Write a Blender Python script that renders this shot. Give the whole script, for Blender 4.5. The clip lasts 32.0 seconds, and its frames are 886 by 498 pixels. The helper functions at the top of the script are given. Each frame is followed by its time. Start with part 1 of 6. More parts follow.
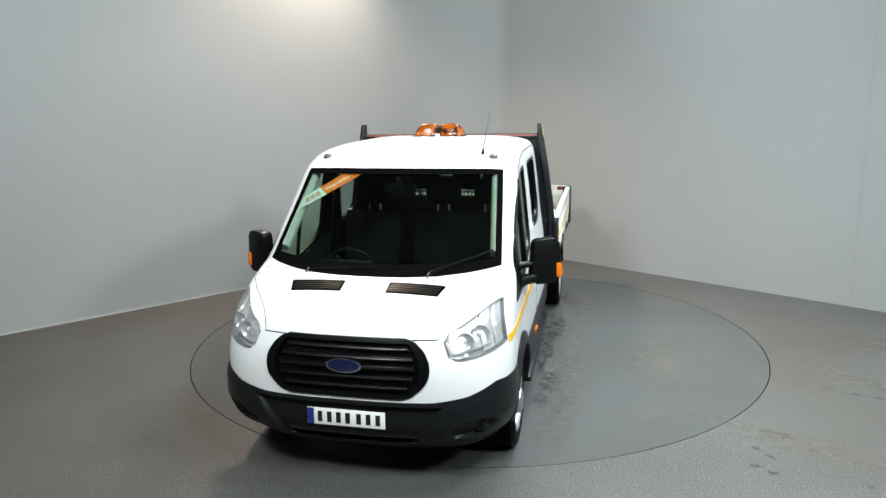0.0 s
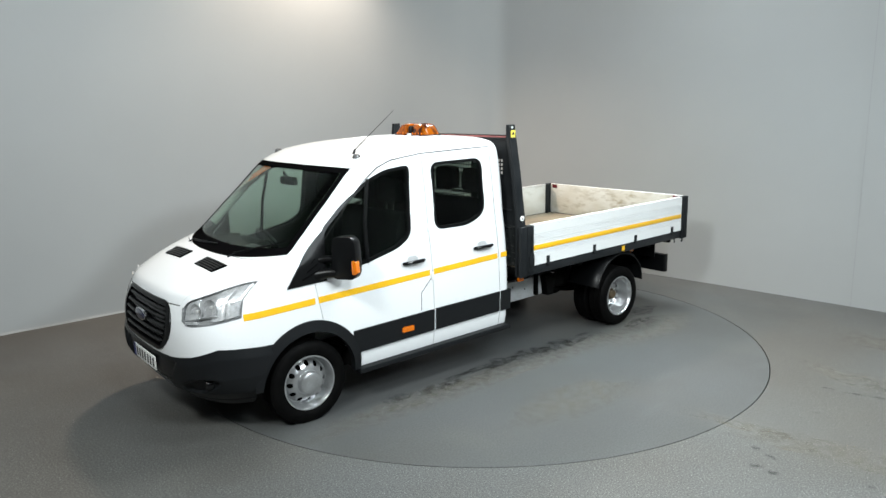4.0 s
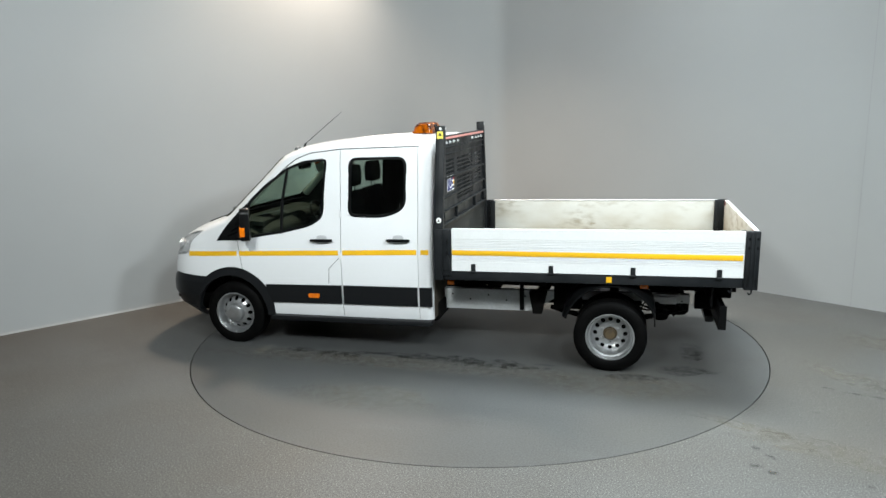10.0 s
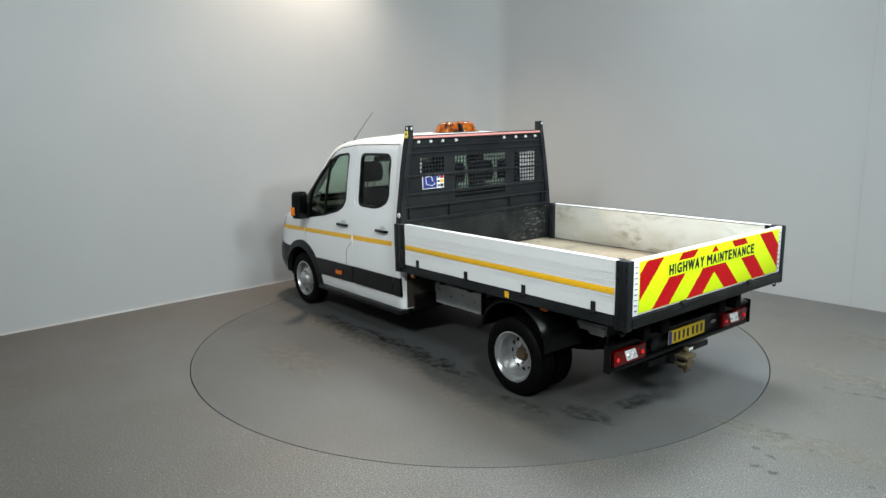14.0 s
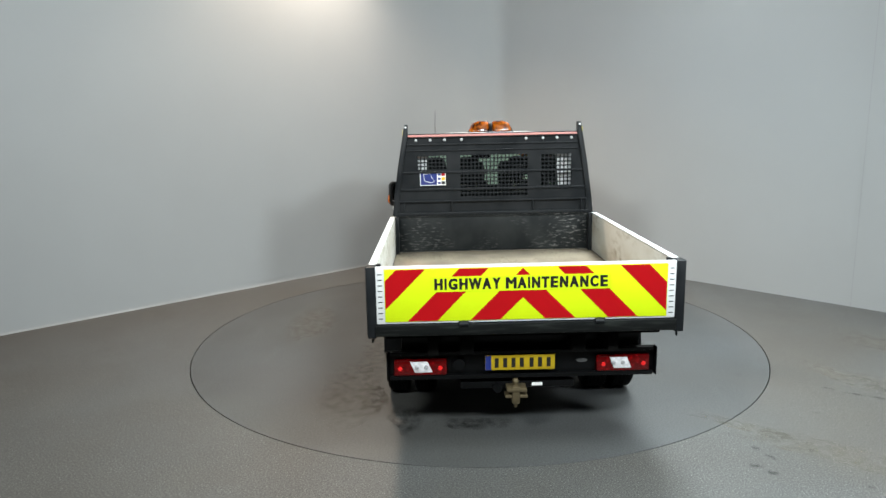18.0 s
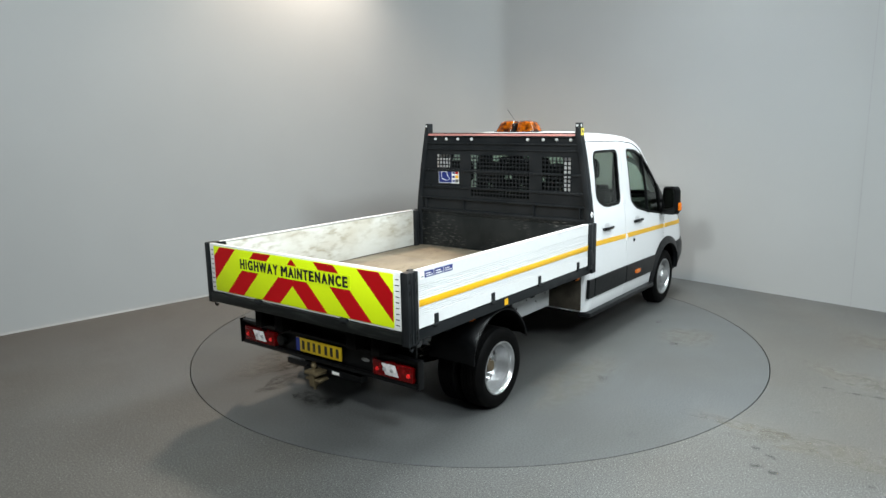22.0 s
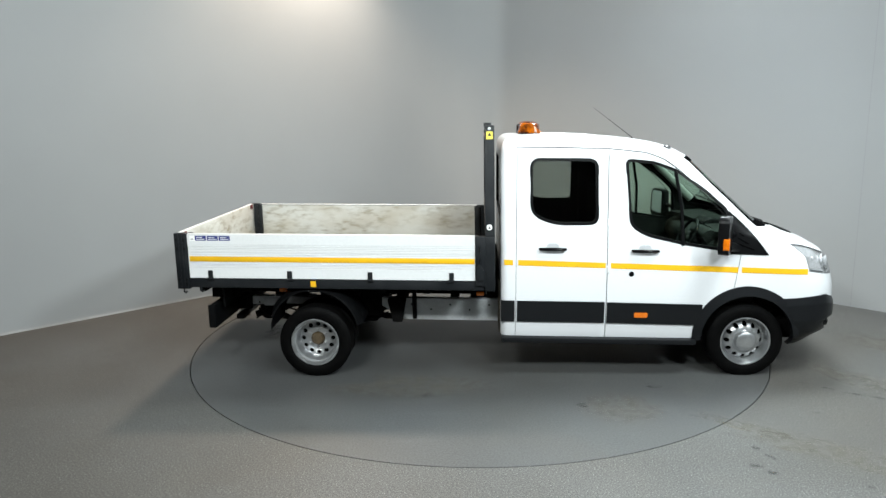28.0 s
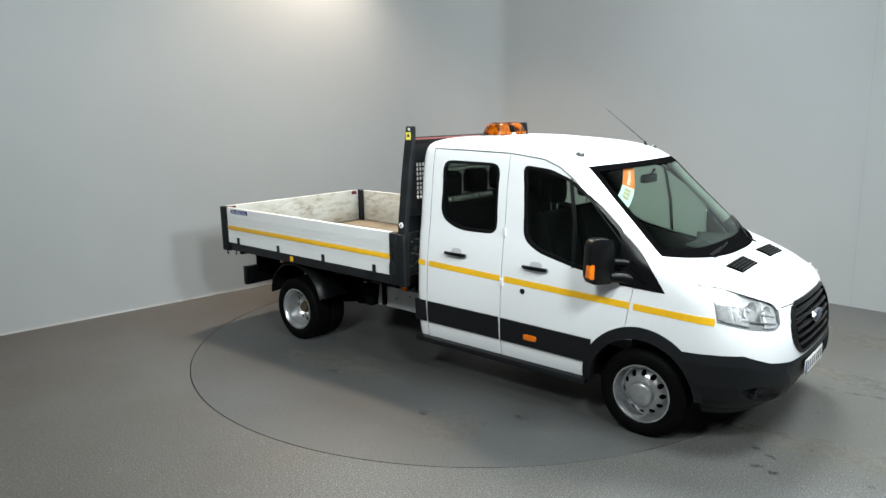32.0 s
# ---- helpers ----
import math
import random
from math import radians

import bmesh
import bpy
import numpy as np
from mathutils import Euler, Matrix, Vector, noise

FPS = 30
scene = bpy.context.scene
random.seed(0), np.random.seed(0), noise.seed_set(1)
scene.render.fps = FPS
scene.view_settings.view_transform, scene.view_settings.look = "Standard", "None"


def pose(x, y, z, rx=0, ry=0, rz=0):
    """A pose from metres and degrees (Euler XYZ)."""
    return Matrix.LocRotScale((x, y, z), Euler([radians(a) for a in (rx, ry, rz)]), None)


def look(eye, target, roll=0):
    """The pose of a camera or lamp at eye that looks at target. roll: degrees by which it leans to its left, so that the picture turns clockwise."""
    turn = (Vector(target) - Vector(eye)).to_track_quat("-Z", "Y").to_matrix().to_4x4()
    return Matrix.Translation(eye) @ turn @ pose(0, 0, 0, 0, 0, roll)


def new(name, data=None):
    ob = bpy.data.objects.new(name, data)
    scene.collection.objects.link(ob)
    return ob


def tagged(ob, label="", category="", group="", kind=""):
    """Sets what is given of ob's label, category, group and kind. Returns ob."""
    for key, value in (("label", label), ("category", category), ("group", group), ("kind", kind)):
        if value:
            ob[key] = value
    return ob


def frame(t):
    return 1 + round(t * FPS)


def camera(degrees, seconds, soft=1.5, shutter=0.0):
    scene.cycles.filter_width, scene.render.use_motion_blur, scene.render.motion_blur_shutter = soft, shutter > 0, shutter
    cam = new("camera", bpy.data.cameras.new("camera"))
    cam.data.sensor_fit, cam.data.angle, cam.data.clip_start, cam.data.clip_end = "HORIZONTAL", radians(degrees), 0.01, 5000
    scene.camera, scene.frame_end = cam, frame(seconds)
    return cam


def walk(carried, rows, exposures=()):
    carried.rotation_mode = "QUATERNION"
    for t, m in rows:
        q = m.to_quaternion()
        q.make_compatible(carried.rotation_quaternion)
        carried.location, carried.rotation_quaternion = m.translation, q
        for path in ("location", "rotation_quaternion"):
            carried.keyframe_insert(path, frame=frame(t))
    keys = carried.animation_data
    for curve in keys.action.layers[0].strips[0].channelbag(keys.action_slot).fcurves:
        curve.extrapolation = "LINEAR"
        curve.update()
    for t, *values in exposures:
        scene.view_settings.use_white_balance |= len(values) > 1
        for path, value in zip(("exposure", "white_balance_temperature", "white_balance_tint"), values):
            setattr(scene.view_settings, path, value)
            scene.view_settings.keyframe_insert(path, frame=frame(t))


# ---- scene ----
cam = camera(64.1, 32.0)
EYE = (0.0, -7.503, 2.431)
STAND = look(EYE, (-0.2183, -2.5999, 1.4751), -0.971)
walk(cam, [(0.0, STAND), (32.0, STAND)])

# the turntable's angle at each full second, in degrees
TURN = (260.24, 250.68, 241.28, 232.01, 222.82, 213.69, 204.60, 195.51, 186.42, 177.30, 168.16, 158.98, 149.75, 140.49, 131.18, 121.83, 112.45, 103.04, 93.62, 84.17, 74.73, 65.29, 55.86, 46.44, 37.06, 27.70, 18.39, 9.10, -0.14, -9.35, -18.53, -27.68, -36.83)
TRUCK_SHIFT = Matrix.Translation((0.0, -0.2162, 0.0)) @ pose(0, 0, 0, 0, 0, -0.504)

# ---- light ----
world = bpy.data.worlds.new("world")
scene.world = world
world.use_nodes = True
world.node_tree.nodes["Background"].inputs[0].default_value = (0.75, 0.8, 0.85, 1)
world.node_tree.nodes["Background"].inputs[1].default_value = 0.12
scene.view_settings.exposure = 0.0


def area(name, eye, target, sx, sy, watts, colour, spread=180):
    data = bpy.data.lights.new(name, "AREA")
    data.shape, data.size, data.size_y, data.energy, data.color = "RECTANGLE", sx, sy, watts, colour
    data.spread = radians(spread)
    ob = new(name, data)
    ob.matrix_world = look(eye, target)
    return ob


def flood(name, eye, target, watts, cone, blend, soft, colour):
    data = bpy.data.lights.new(name, "SPOT")
    data.energy, data.spot_size, data.spot_blend, data.color, data.shadow_soft_size = watts, radians(cone), blend, colour, soft
    new(name, data).matrix_world = look(eye, target)


# a row of studio lamps above and behind the camera, two cool ones high over the floor, a warm one before the back wall
area("lamp_left", (-2.2, -6.6, 5.1), (-1.2, 2.4, 2.2), 1.0, 0.8, 235, (0.93, 0.99, 0.98), 140)
area("lamp_right", (1.7, -6.5, 5.1), (-1.2, 2.4, 2.3), 1.0, 0.8, 190, (0.87, 0.965, 1.0), 140)
area("lamp_side", (5.1, -6.3, 5.2), (-2.0, 2.0, 2.3), 1.0, 0.8, 215, (0.87, 0.965, 1.0), 140)
area("lamp_middle", (4.0, -3.4, 7.3), (3.3, -3.4, 0.0), 2.2, 2.2, 230, (0.88, 0.98, 1.0), 96)
area("lamp_top", (2.4, 1.3, 7.4), (1.2, -1.2, 0.0), 2.2, 2.2, 270, (0.88, 0.975, 1.0), 84)
flood("lamp_back", (-2.12, 2.70, 6.1), (-1.60, 1.40, 0.0), 1500, 112, 0.8, 0.28, (1.0, 0.80, 0.62))
flood("lamp_wall", (-1.76, 3.05, 5.3), (-2.05, 3.28, 2.8), 90, 95, 1.0, 0.1, (1.0, 0.90, 0.80))


# ---- materials ----
def mat(name, colour, rough=0.5, metal=0.0, vary=0.0, scale=8.0, bump=0.0, fine=60.0, second=None, coat=0.0, spec=0.5, rough_vary=0.0, lo=0.35, hi=0.65, grit=None, stretch=None):
    """A surface whose colour drifts towards second (or a darker shade) in patches, with fine grain."""
    m = bpy.data.materials.new(name)
    m.use_nodes = True
    nt = m.node_tree
    b = nt.nodes["Principled BSDF"]
    b.inputs["Base Color"].default_value = (*colour, 1)
    b.inputs["Roughness"].default_value = rough
    b.inputs["Metallic"].default_value = metal
    b.inputs["Coat Weight"].default_value = coat
    b.inputs["Specular IOR Level"].default_value = spec
    if not (vary or bump or rough_vary):
        return m
    tc = nt.nodes.new("ShaderNodeTexCoord")
    n1 = nt.nodes.new("ShaderNodeTexNoise")
    n1.inputs["Scale"].default_value, n1.inputs["Detail"].default_value = scale, 6
    n2 = nt.nodes.new("ShaderNodeTexNoise")
    n2.inputs["Scale"].default_value, n2.inputs["Detail"].default_value = fine, 4
    where = tc.outputs["Object"]
    if stretch:
        mp = nt.nodes.new("ShaderNodeMapping")
        mp.inputs["Scale"].default_value = stretch
        nt.links.new(where, mp.inputs["Vector"])
        where = mp.outputs[0]
    for n in (n1, n2):
        nt.links.new(where, n.inputs["Vector"])
    ramp = nt.nodes.new("ShaderNodeMapRange")
    ramp.inputs["From Min"].default_value, ramp.inputs["From Max"].default_value = lo, hi
    nt.links.new(n1.outputs["Fac"], ramp.inputs["Value"])
    if vary:
        mul = nt.nodes.new("ShaderNodeMath")
        mul.operation = "MULTIPLY"
        mul.inputs[1].default_value = vary
        nt.links.new(ramp.outputs["Result"], mul.inputs[0])
        mix = nt.nodes.new("ShaderNodeMix")
        mix.data_type = "RGBA"
        mix.inputs["A"].default_value = (*colour, 1)
        mix.inputs["B"].default_value = (*(second or [c * 0.5 for c in colour]), 1)
        nt.links.new(mul.outputs[0], mix.inputs["Factor"])
        grain = nt.nodes.new("ShaderNodeMix")
        grain.data_type, grain.blend_type = "RGBA", "MULTIPLY"
        grain.inputs["Factor"].default_value = grit if grit is not None else min(1.0, vary * 0.7)
        shade = nt.nodes.new("ShaderNodeMapRange")
        shade.inputs["From Min"].default_value, shade.inputs["From Max"].default_value = 0.3, 0.7
        shade.inputs["To Min"].default_value, shade.inputs["To Max"].default_value = 0.65, 1.15
        nt.links.new(n2.outputs["Fac"], shade.inputs["Value"])
        nt.links.new(mix.outputs["Result"], grain.inputs["A"])
        nt.links.new(shade.outputs["Result"], grain.inputs["B"])
        nt.links.new(grain.outputs["Result"], b.inputs["Base Color"])
    if rough_vary:
        rr = nt.nodes.new("ShaderNodeMapRange")
        rr.inputs["From Min"].default_value, rr.inputs["From Max"].default_value = lo, hi
        rr.inputs["To Min"].default_value, rr.inputs["To Max"].default_value = rough - rough_vary, rough + rough_vary
        nt.links.new(n1.outputs["Fac"], rr.inputs["Value"])
        nt.links.new(rr.outputs["Result"], b.inputs["Roughness"])
    if bump:
        bp = nt.nodes.new("ShaderNodeBump")
        bp.inputs["Strength"].default_value, bp.inputs["Distance"].default_value = bump, 0.004
        nt.links.new(n2.outputs["Fac"], bp.inputs["Height"])
        nt.links.new(bp.outputs["Normal"], b.inputs["Normal"])
    return m


def glass(name, tint, opacity, rough=0.02):
    """Thin tinted sheet: lets light straight through and mirrors at its face."""
    m = bpy.data.materials.new(name)
    m.use_nodes = True
    nt = m.node_tree
    nt.nodes.remove(nt.nodes["Principled BSDF"])
    tr = nt.nodes.new("ShaderNodeBsdfTransparent")
    tr.inputs["Color"].default_value = (*[c * (1 - opacity) for c in tint], 1)
    gl = nt.nodes.new("ShaderNodeBsdfGlossy")
    gl.inputs["Roughness"].default_value = rough
    lw = nt.nodes.new("ShaderNodeLayerWeight")
    lw.inputs["Blend"].default_value = 0.5
    pw = nt.nodes.new("ShaderNodeMath")
    pw.operation, pw.inputs[1].default_value = "POWER", 5.0
    fr = nt.nodes.new("ShaderNodeMath")
    fr.operation, fr.inputs[1].default_value, fr.inputs[2].default_value = "MULTIPLY_ADD", 0.85, 0.018
    nt.links.new(lw.outputs["Facing"], pw.inputs[0])
    nt.links.new(pw.outputs[0], fr.inputs[0])
    mx = nt.nodes.new("ShaderNodeMixShader")
    nt.links.new(fr.outputs[0], mx.inputs[0])
    nt.links.new(tr.outputs[0], mx.inputs[1])
    nt.links.new(gl.outputs[0], mx.inputs[2])
    nt.links.new(mx.outputs[0], nt.nodes["Material Output"].inputs["Surface"])
    return m


def stained(name, base, haze, marks, rough, spec, broad, fine, cut, soft, most):
    """A sheet with broad hazy patches, inside which fine scratches or splashes gather."""
    m = bpy.data.materials.new(name)
    m.use_nodes = True
    nt = m.node_tree
    b = nt.nodes["Principled BSDF"]
    b.inputs["Specular IOR Level"].default_value = spec
    where = nt.nodes.new("ShaderNodeTexCoord")

    def noise_of(stretch, scale, detail):
        mp = nt.nodes.new("ShaderNodeMapping")
        mp.inputs["Scale"].default_value = stretch
        n = nt.nodes.new("ShaderNodeTexNoise")
        n.inputs["Scale"].default_value, n.inputs["Detail"].default_value = scale, detail
        nt.links.new(where.outputs["Object"], mp.inputs["Vector"])
        nt.links.new(mp.outputs[0], n.inputs["Vector"])
        return n.outputs["Fac"]

    def span(value, lo, hi, top):
        r = nt.nodes.new("ShaderNodeMapRange")
        for key, v in zip(("From Min", "From Max", "To Max"), (lo, hi, top)):
            r.inputs[key].default_value = v
        nt.links.new(value, r.inputs["Value"])
        return r.outputs["Result"]

    def mixed(fac, first, last):
        x = nt.nodes.new("ShaderNodeMix")
        x.data_type = "RGBA"
        nt.links.new(fac, x.inputs["Factor"])
        x.inputs["B"].default_value = (*last, 1)
        if isinstance(first, tuple):
            x.inputs["A"].default_value = (*first, 1)
        else:
            nt.links.new(first, x.inputs["A"])
        return x.outputs["Result"]

    patch = span(noise_of(broad, 1.6, 4), 0.42, 0.62, 1.0)
    col = mixed(span(noise_of(broad, 2.3, 7), 0.42, 0.68, 0.9), base, haze)
    scratch = span(noise_of(fine, 3.0, 10), cut, cut + soft, most)
    both = nt.nodes.new("ShaderNodeMath")
    both.operation = "MULTIPLY"
    nt.links.new(patch, both.inputs[0])
    nt.links.new(scratch, both.inputs[1])
    col = mixed(both.outputs[0], col, marks)
    nt.links.new(col, b.inputs["Base Color"])
    rr = nt.nodes.new("ShaderNodeMapRange")
    rr.inputs["To Min"].default_value, rr.inputs["To Max"].default_value = rough, min(1.0, rough + 0.25)
    nt.links.new(both.outputs[0], rr.inputs["Value"])
    nt.links.new(rr.outputs["Result"], b.inputs["Roughness"])
    return m


WHITE = mat("white_paint", (0.71, 0.72, 0.73), 0.24, vary=0.06, scale=3, second=(0.67, 0.67, 0.65), coat=0.4)
BLACK = mat("black_plastic", (0.0028, 0.0030, 0.0033), 0.32, vary=0.35, scale=10, bump=0.1, fine=300, second=(0.005, 0.0053, 0.0056), spec=0.18)
BUMPER = mat("grey_black_bumper_plastic", (0.0075, 0.0082, 0.0092), 0.33, vary=0.3, scale=6, bump=0.12, fine=350, second=(0.010, 0.0108, 0.0116), spec=0.2)
SLAT = mat("satin_black_grille", (0.0025, 0.0026, 0.0028), 0.28, vary=0.2, scale=20, spec=0.22)
FRIT = mat("matt_black_screen_border", (0.003, 0.003, 0.0032), 0.7, vary=0.2, scale=20, spec=0.0)
GLOSSBLACK = mat("gloss_black", (0.003, 0.003, 0.0035), 0.15, spec=0.35)
STEEL = mat("dark_grey_painted_steel", (0.010, 0.0115, 0.013), 0.42, vary=0.6, scale=5, bump=0.1, fine=120, second=(0.020, 0.0215, 0.023), rough_vary=0.1, spec=0.16)
SCUFFED = stained("scuffed_steel", (0.010, 0.0115, 0.012), (0.028, 0.030, 0.029), (0.26, 0.25, 0.235), 0.45, 0.14, (1.2, 1.2, 0.8), (1, 6, 24), 0.55, 0.14, 0.55)
ALU = mat("white_coated_aluminium", (0.70, 0.71, 0.71), 0.35, vary=0.15, scale=4, second=(0.62, 0.61, 0.58))
ALUIN = stained("dirty_white_aluminium", (0.58, 0.58, 0.54), (0.46, 0.43, 0.36), (0.25, 0.21, 0.14), 0.5, 0.4, (0.8, 0.8, 1.6), (2.2, 2.2, 6), 0.47, 0.2, 0.8)
PLY = stained("worn_plywood_floor", (0.215, 0.180, 0.130), (0.150, 0.122, 0.090), (0.10, 0.085, 0.065), 0.7, 0.2, (1.0, 1.6, 1.0), (4, 10, 4), 0.52, 0.2, 0.7)
YELLOW = mat("yellow_reflective_tape", (0.80, 0.44, 0.012), 0.35, vary=0.15, scale=6)
LIME = mat("fluorescent_yellow", (0.63, 0.80, 0.008), 0.5, vary=0.06, scale=9, spec=0.15)
RED = mat("red_reflective", (0.40, 0.004, 0.007), 0.45, vary=0.12, scale=9, spec=0.15)
TEXT = mat("black_lettering", (0.01, 0.01, 0.01), 0.4)
RUBBER = mat("tyre_rubber", (0.0022, 0.0022, 0.0023), 0.55, vary=0.5, scale=14, bump=0.2, fine=140, second=(0.0048, 0.0045, 0.0042), spec=0.04)
RIM = mat("silver_painted_steel", (0.58, 0.59, 0.60), 0.30, metal=0.9, vary=0.3, scale=12, second=(0.34, 0.33, 0.31))
HUB = mat("rusty_hub", (0.085, 0.058, 0.028), 0.6, vary=0.6, scale=20, second=(0.03, 0.022, 0.014))
GALV = mat("grey_primed_chassis", (0.60, 0.62, 0.63), 0.45, vary=0.4, scale=6, second=(0.4, 0.4, 0.39), bump=0.1)
UNDER = mat("dirty_underbody", (0.0035, 0.0035, 0.0035), 0.8, vary=0.7, scale=8, second=(0.008, 0.0075, 0.007), bump=0.2, spec=0.05)
CHROME = mat("chrome", (0.8, 0.81, 0.82), 0.12, metal=1.0)
AMBER = mat("amber_lens", (0.72, 0.17, 0.004), 0.12, vary=0.4, scale=40, second=(0.4, 0.07, 0.002), coat=0.6)
DOME = mat("amber_dome_plastic", (0.33, 0.075, 0.001), 0.14, vary=1.0, scale=16, second=(0.045, 0.009, 0.001), lo=0.42, hi=0.60, coat=0.2, bump=0.5, fine=30)
REDLENS = mat("red_lens", (0.085, 0.001, 0.0012), 0.16, vary=0.7, scale=26, second=(0.30, 0.003, 0.005), lo=0.5, hi=0.75, coat=0.2, spec=0.3)
SILVER = mat("bright_silver_reflector", (0.72, 0.73, 0.74), 0.26, metal=0.5, vary=0.6, scale=40, second=(0.42, 0.43, 0.44), bump=0.6, fine=36)
CLEARLENS = mat("clear_lens", (0.78, 0.78, 0.79), 0.12, vary=0.5, scale=30, bump=0.6, fine=90)
TRIM = mat("dark_cab_trim", (0.015, 0.0155, 0.0145), 0.65, vary=0.3, scale=12, bump=0.2, fine=200, spec=0.14)
LINER = mat("pale_headlining", (0.22, 0.22, 0.20), 0.85, vary=0.15, scale=10)
PILLAR = mat("pale_grey_trim", (0.36, 0.37, 0.34), 0.75, vary=0.15, scale=10)
FABRIC = mat("dark_seat_fabric", (0.0034, 0.0035, 0.0038), 0.9, vary=0.4, scale=30, bump=0.3, fine=400, spec=0.06)
BLUE = mat("blue_label", (0.012, 0.025, 0.16), 0.4)
BADGE = mat("dark_blue_badge", (0.006, 0.01, 0.04), 0.2, coat=0.5)
PLATEW = mat("white_plate", (0.85, 0.85, 0.83), 0.35)
PLATEY = mat("yellow_plate", (0.44, 0.30, 0.006), 0.4)
LABELY = mat("pale_yellow_label", (0.78, 0.66, 0.10), 0.45)
ORANGE = mat("orange_sticker", (0.75, 0.16, 0.02), 0.5)
PALE = mat("pale_sticker", (0.6, 0.68, 0.64), 0.5)
BRASS = mat("worn_brass_tow_jaw", (0.16, 0.125, 0.07), 0.5, metal=0.5, vary=0.5, scale=25)
GLASS = glass("cab_glass", (0.88, 0.96, 0.91), 0.07)
PRIVACY = glass("tinted_rear_glass", (0.84, 0.88, 0.86), 0.10)
LENS = glass("headlight_lens", (1.0, 1.0, 1.0), 0.02)
MARKER = mat("smoked_marker_lens", (0.05, 0.05, 0.052), 0.15, vary=0.7, scale=60, second=(0.16, 0.16, 0.16), spec=0.2)


def painted(name, colour, second, scale, amount, grain, rough, bump):
    return mat(name, colour, rough, vary=amount, scale=scale, fine=grain, second=second, bump=bump, grit=0.05)


WALL = painted("grey_wall_paint", (0.36, 0.372, 0.376), (0.335, 0.343, 0.343), 0.35, 0.5, 1.2, 0.7, 0.0)


def floor_material(name, base, second, wet, smear, grit_scale, grit_depth, flecks, rough, spec):
    """Painted concrete: broad patches, fine grit and a few dark damp marks."""
    m = bpy.data.materials.new(name)
    m.use_nodes = True
    nt = m.node_tree
    b = nt.nodes["Principled BSDF"]
    tc = nt.nodes.new("ShaderNodeTexCoord")

    def noise_node(scale, detail, stretch=None):
        n = nt.nodes.new("ShaderNodeTexNoise")
        n.inputs["Scale"].default_value, n.inputs["Detail"].default_value = scale, detail
        if stretch:
            mp = nt.nodes.new("ShaderNodeMapping")
            mp.inputs["Scale"].default_value = stretch
            nt.links.new(tc.outputs["Object"], mp.inputs["Vector"])
            nt.links.new(mp.outputs[0], n.inputs["Vector"])
        else:
            nt.links.new(tc.outputs["Object"], n.inputs["Vector"])
        return n.outputs["Fac"]

    def span(value, a, b_, c, d):
        r = nt.nodes.new("ShaderNodeMapRange")
        for key, v in zip(("From Min", "From Max", "To Min", "To Max"), (a, b_, c, d)):
            r.inputs[key].default_value = v
        nt.links.new(value, r.inputs["Value"])
        return r.outputs["Result"]

    def mixed(fac, a, c, blend="MIX"):
        x = nt.nodes.new("ShaderNodeMix")
        x.data_type, x.blend_type = "RGBA", blend
        if isinstance(fac, float):
            x.inputs["Factor"].default_value = fac
        else:
            nt.links.new(fac, x.inputs["Factor"])
        for key, v in (("A", a), ("B", c)):
            if isinstance(v, tuple):
                x.inputs[key].default_value = (*v, 1)
            else:
                nt.links.new(v, x.inputs[key])
        return x.outputs["Result"]

    col = mixed(span(noise_node(0.45, 4), 0.35, 0.65, 0, 1), base, second)
    streak = span(noise_node(1.3, 7, (1, 0.6, 1)), 0.55, 0.78, 0, smear)
    col = mixed(streak, col, tuple(c * k for c, k in zip(base, (1.5, 1.42, 1.22))))
    scrape = span(noise_node(3.2, 8, (0.35, 1, 1)), 0.60, 0.74, 0, smear)
    col = mixed(scrape, col, tuple(c * 1.5 for c in base))
    dark = span(noise_node(2.4, 8), 0.66, 0.74, 0, wet)
    col = mixed(dark, col, tuple(c * 0.35 for c in base))
    coarse = span(noise_node(grit_scale * 0.55, 3), 0.36, 0.64, 1 - grit_depth, 1 + grit_depth)
    col = mixed(0.9, col, coarse, "MULTIPLY")
    fine = span(noise_node(grit_scale, 2), 0.33, 0.67, 1 - grit_depth, 1 + grit_depth)
    col = mixed(0.9, col, fine, "MULTIPLY")
    # pale flecks of bare aggregate
    fleck = span(noise_node(grit_scale * 0.6, 1), 0.66, 0.74, 0, flecks)
    col = mixed(fleck, col, (0.34, 0.34, 0.33))
    nt.links.new(col, b.inputs["Base Color"])
    b.inputs["Specular IOR Level"].default_value = spec
    nt.links.new(span(noise_node(1.1, 5), 0.3, 0.7, rough - 0.04, rough + 0.04), b.inputs["Roughness"])
    bp = nt.nodes.new("ShaderNodeBump")
    bp.inputs["Strength"].default_value, bp.inputs["Distance"].default_value = 0.06, 0.002
    nt.links.new(noise_node(grit_scale, 2), bp.inputs["Height"])
    nt.links.new(bp.outputs["Normal"], b.inputs["Normal"])
    return m


FLOOR = floor_material("painted_concrete_floor", (0.078, 0.079, 0.077), (0.069, 0.065, 0.058), 0.15, 0.16, 150, 0.46, 0.6, 0.50, 0.25)
DISC = floor_material("worn_turntable_deck", (0.070, 0.073, 0.074), (0.060, 0.060, 0.057), 0.25, 0.26, 120, 0.20, 0.05, 0.42, 0.28)


# ---- mesh helpers ----
def mesh_from(verts, faces, name="mesh"):
    me = bpy.data.meshes.new(name)
    me.from_pydata([tuple(v) for v in verts], [], faces)
    me.update()
    return me


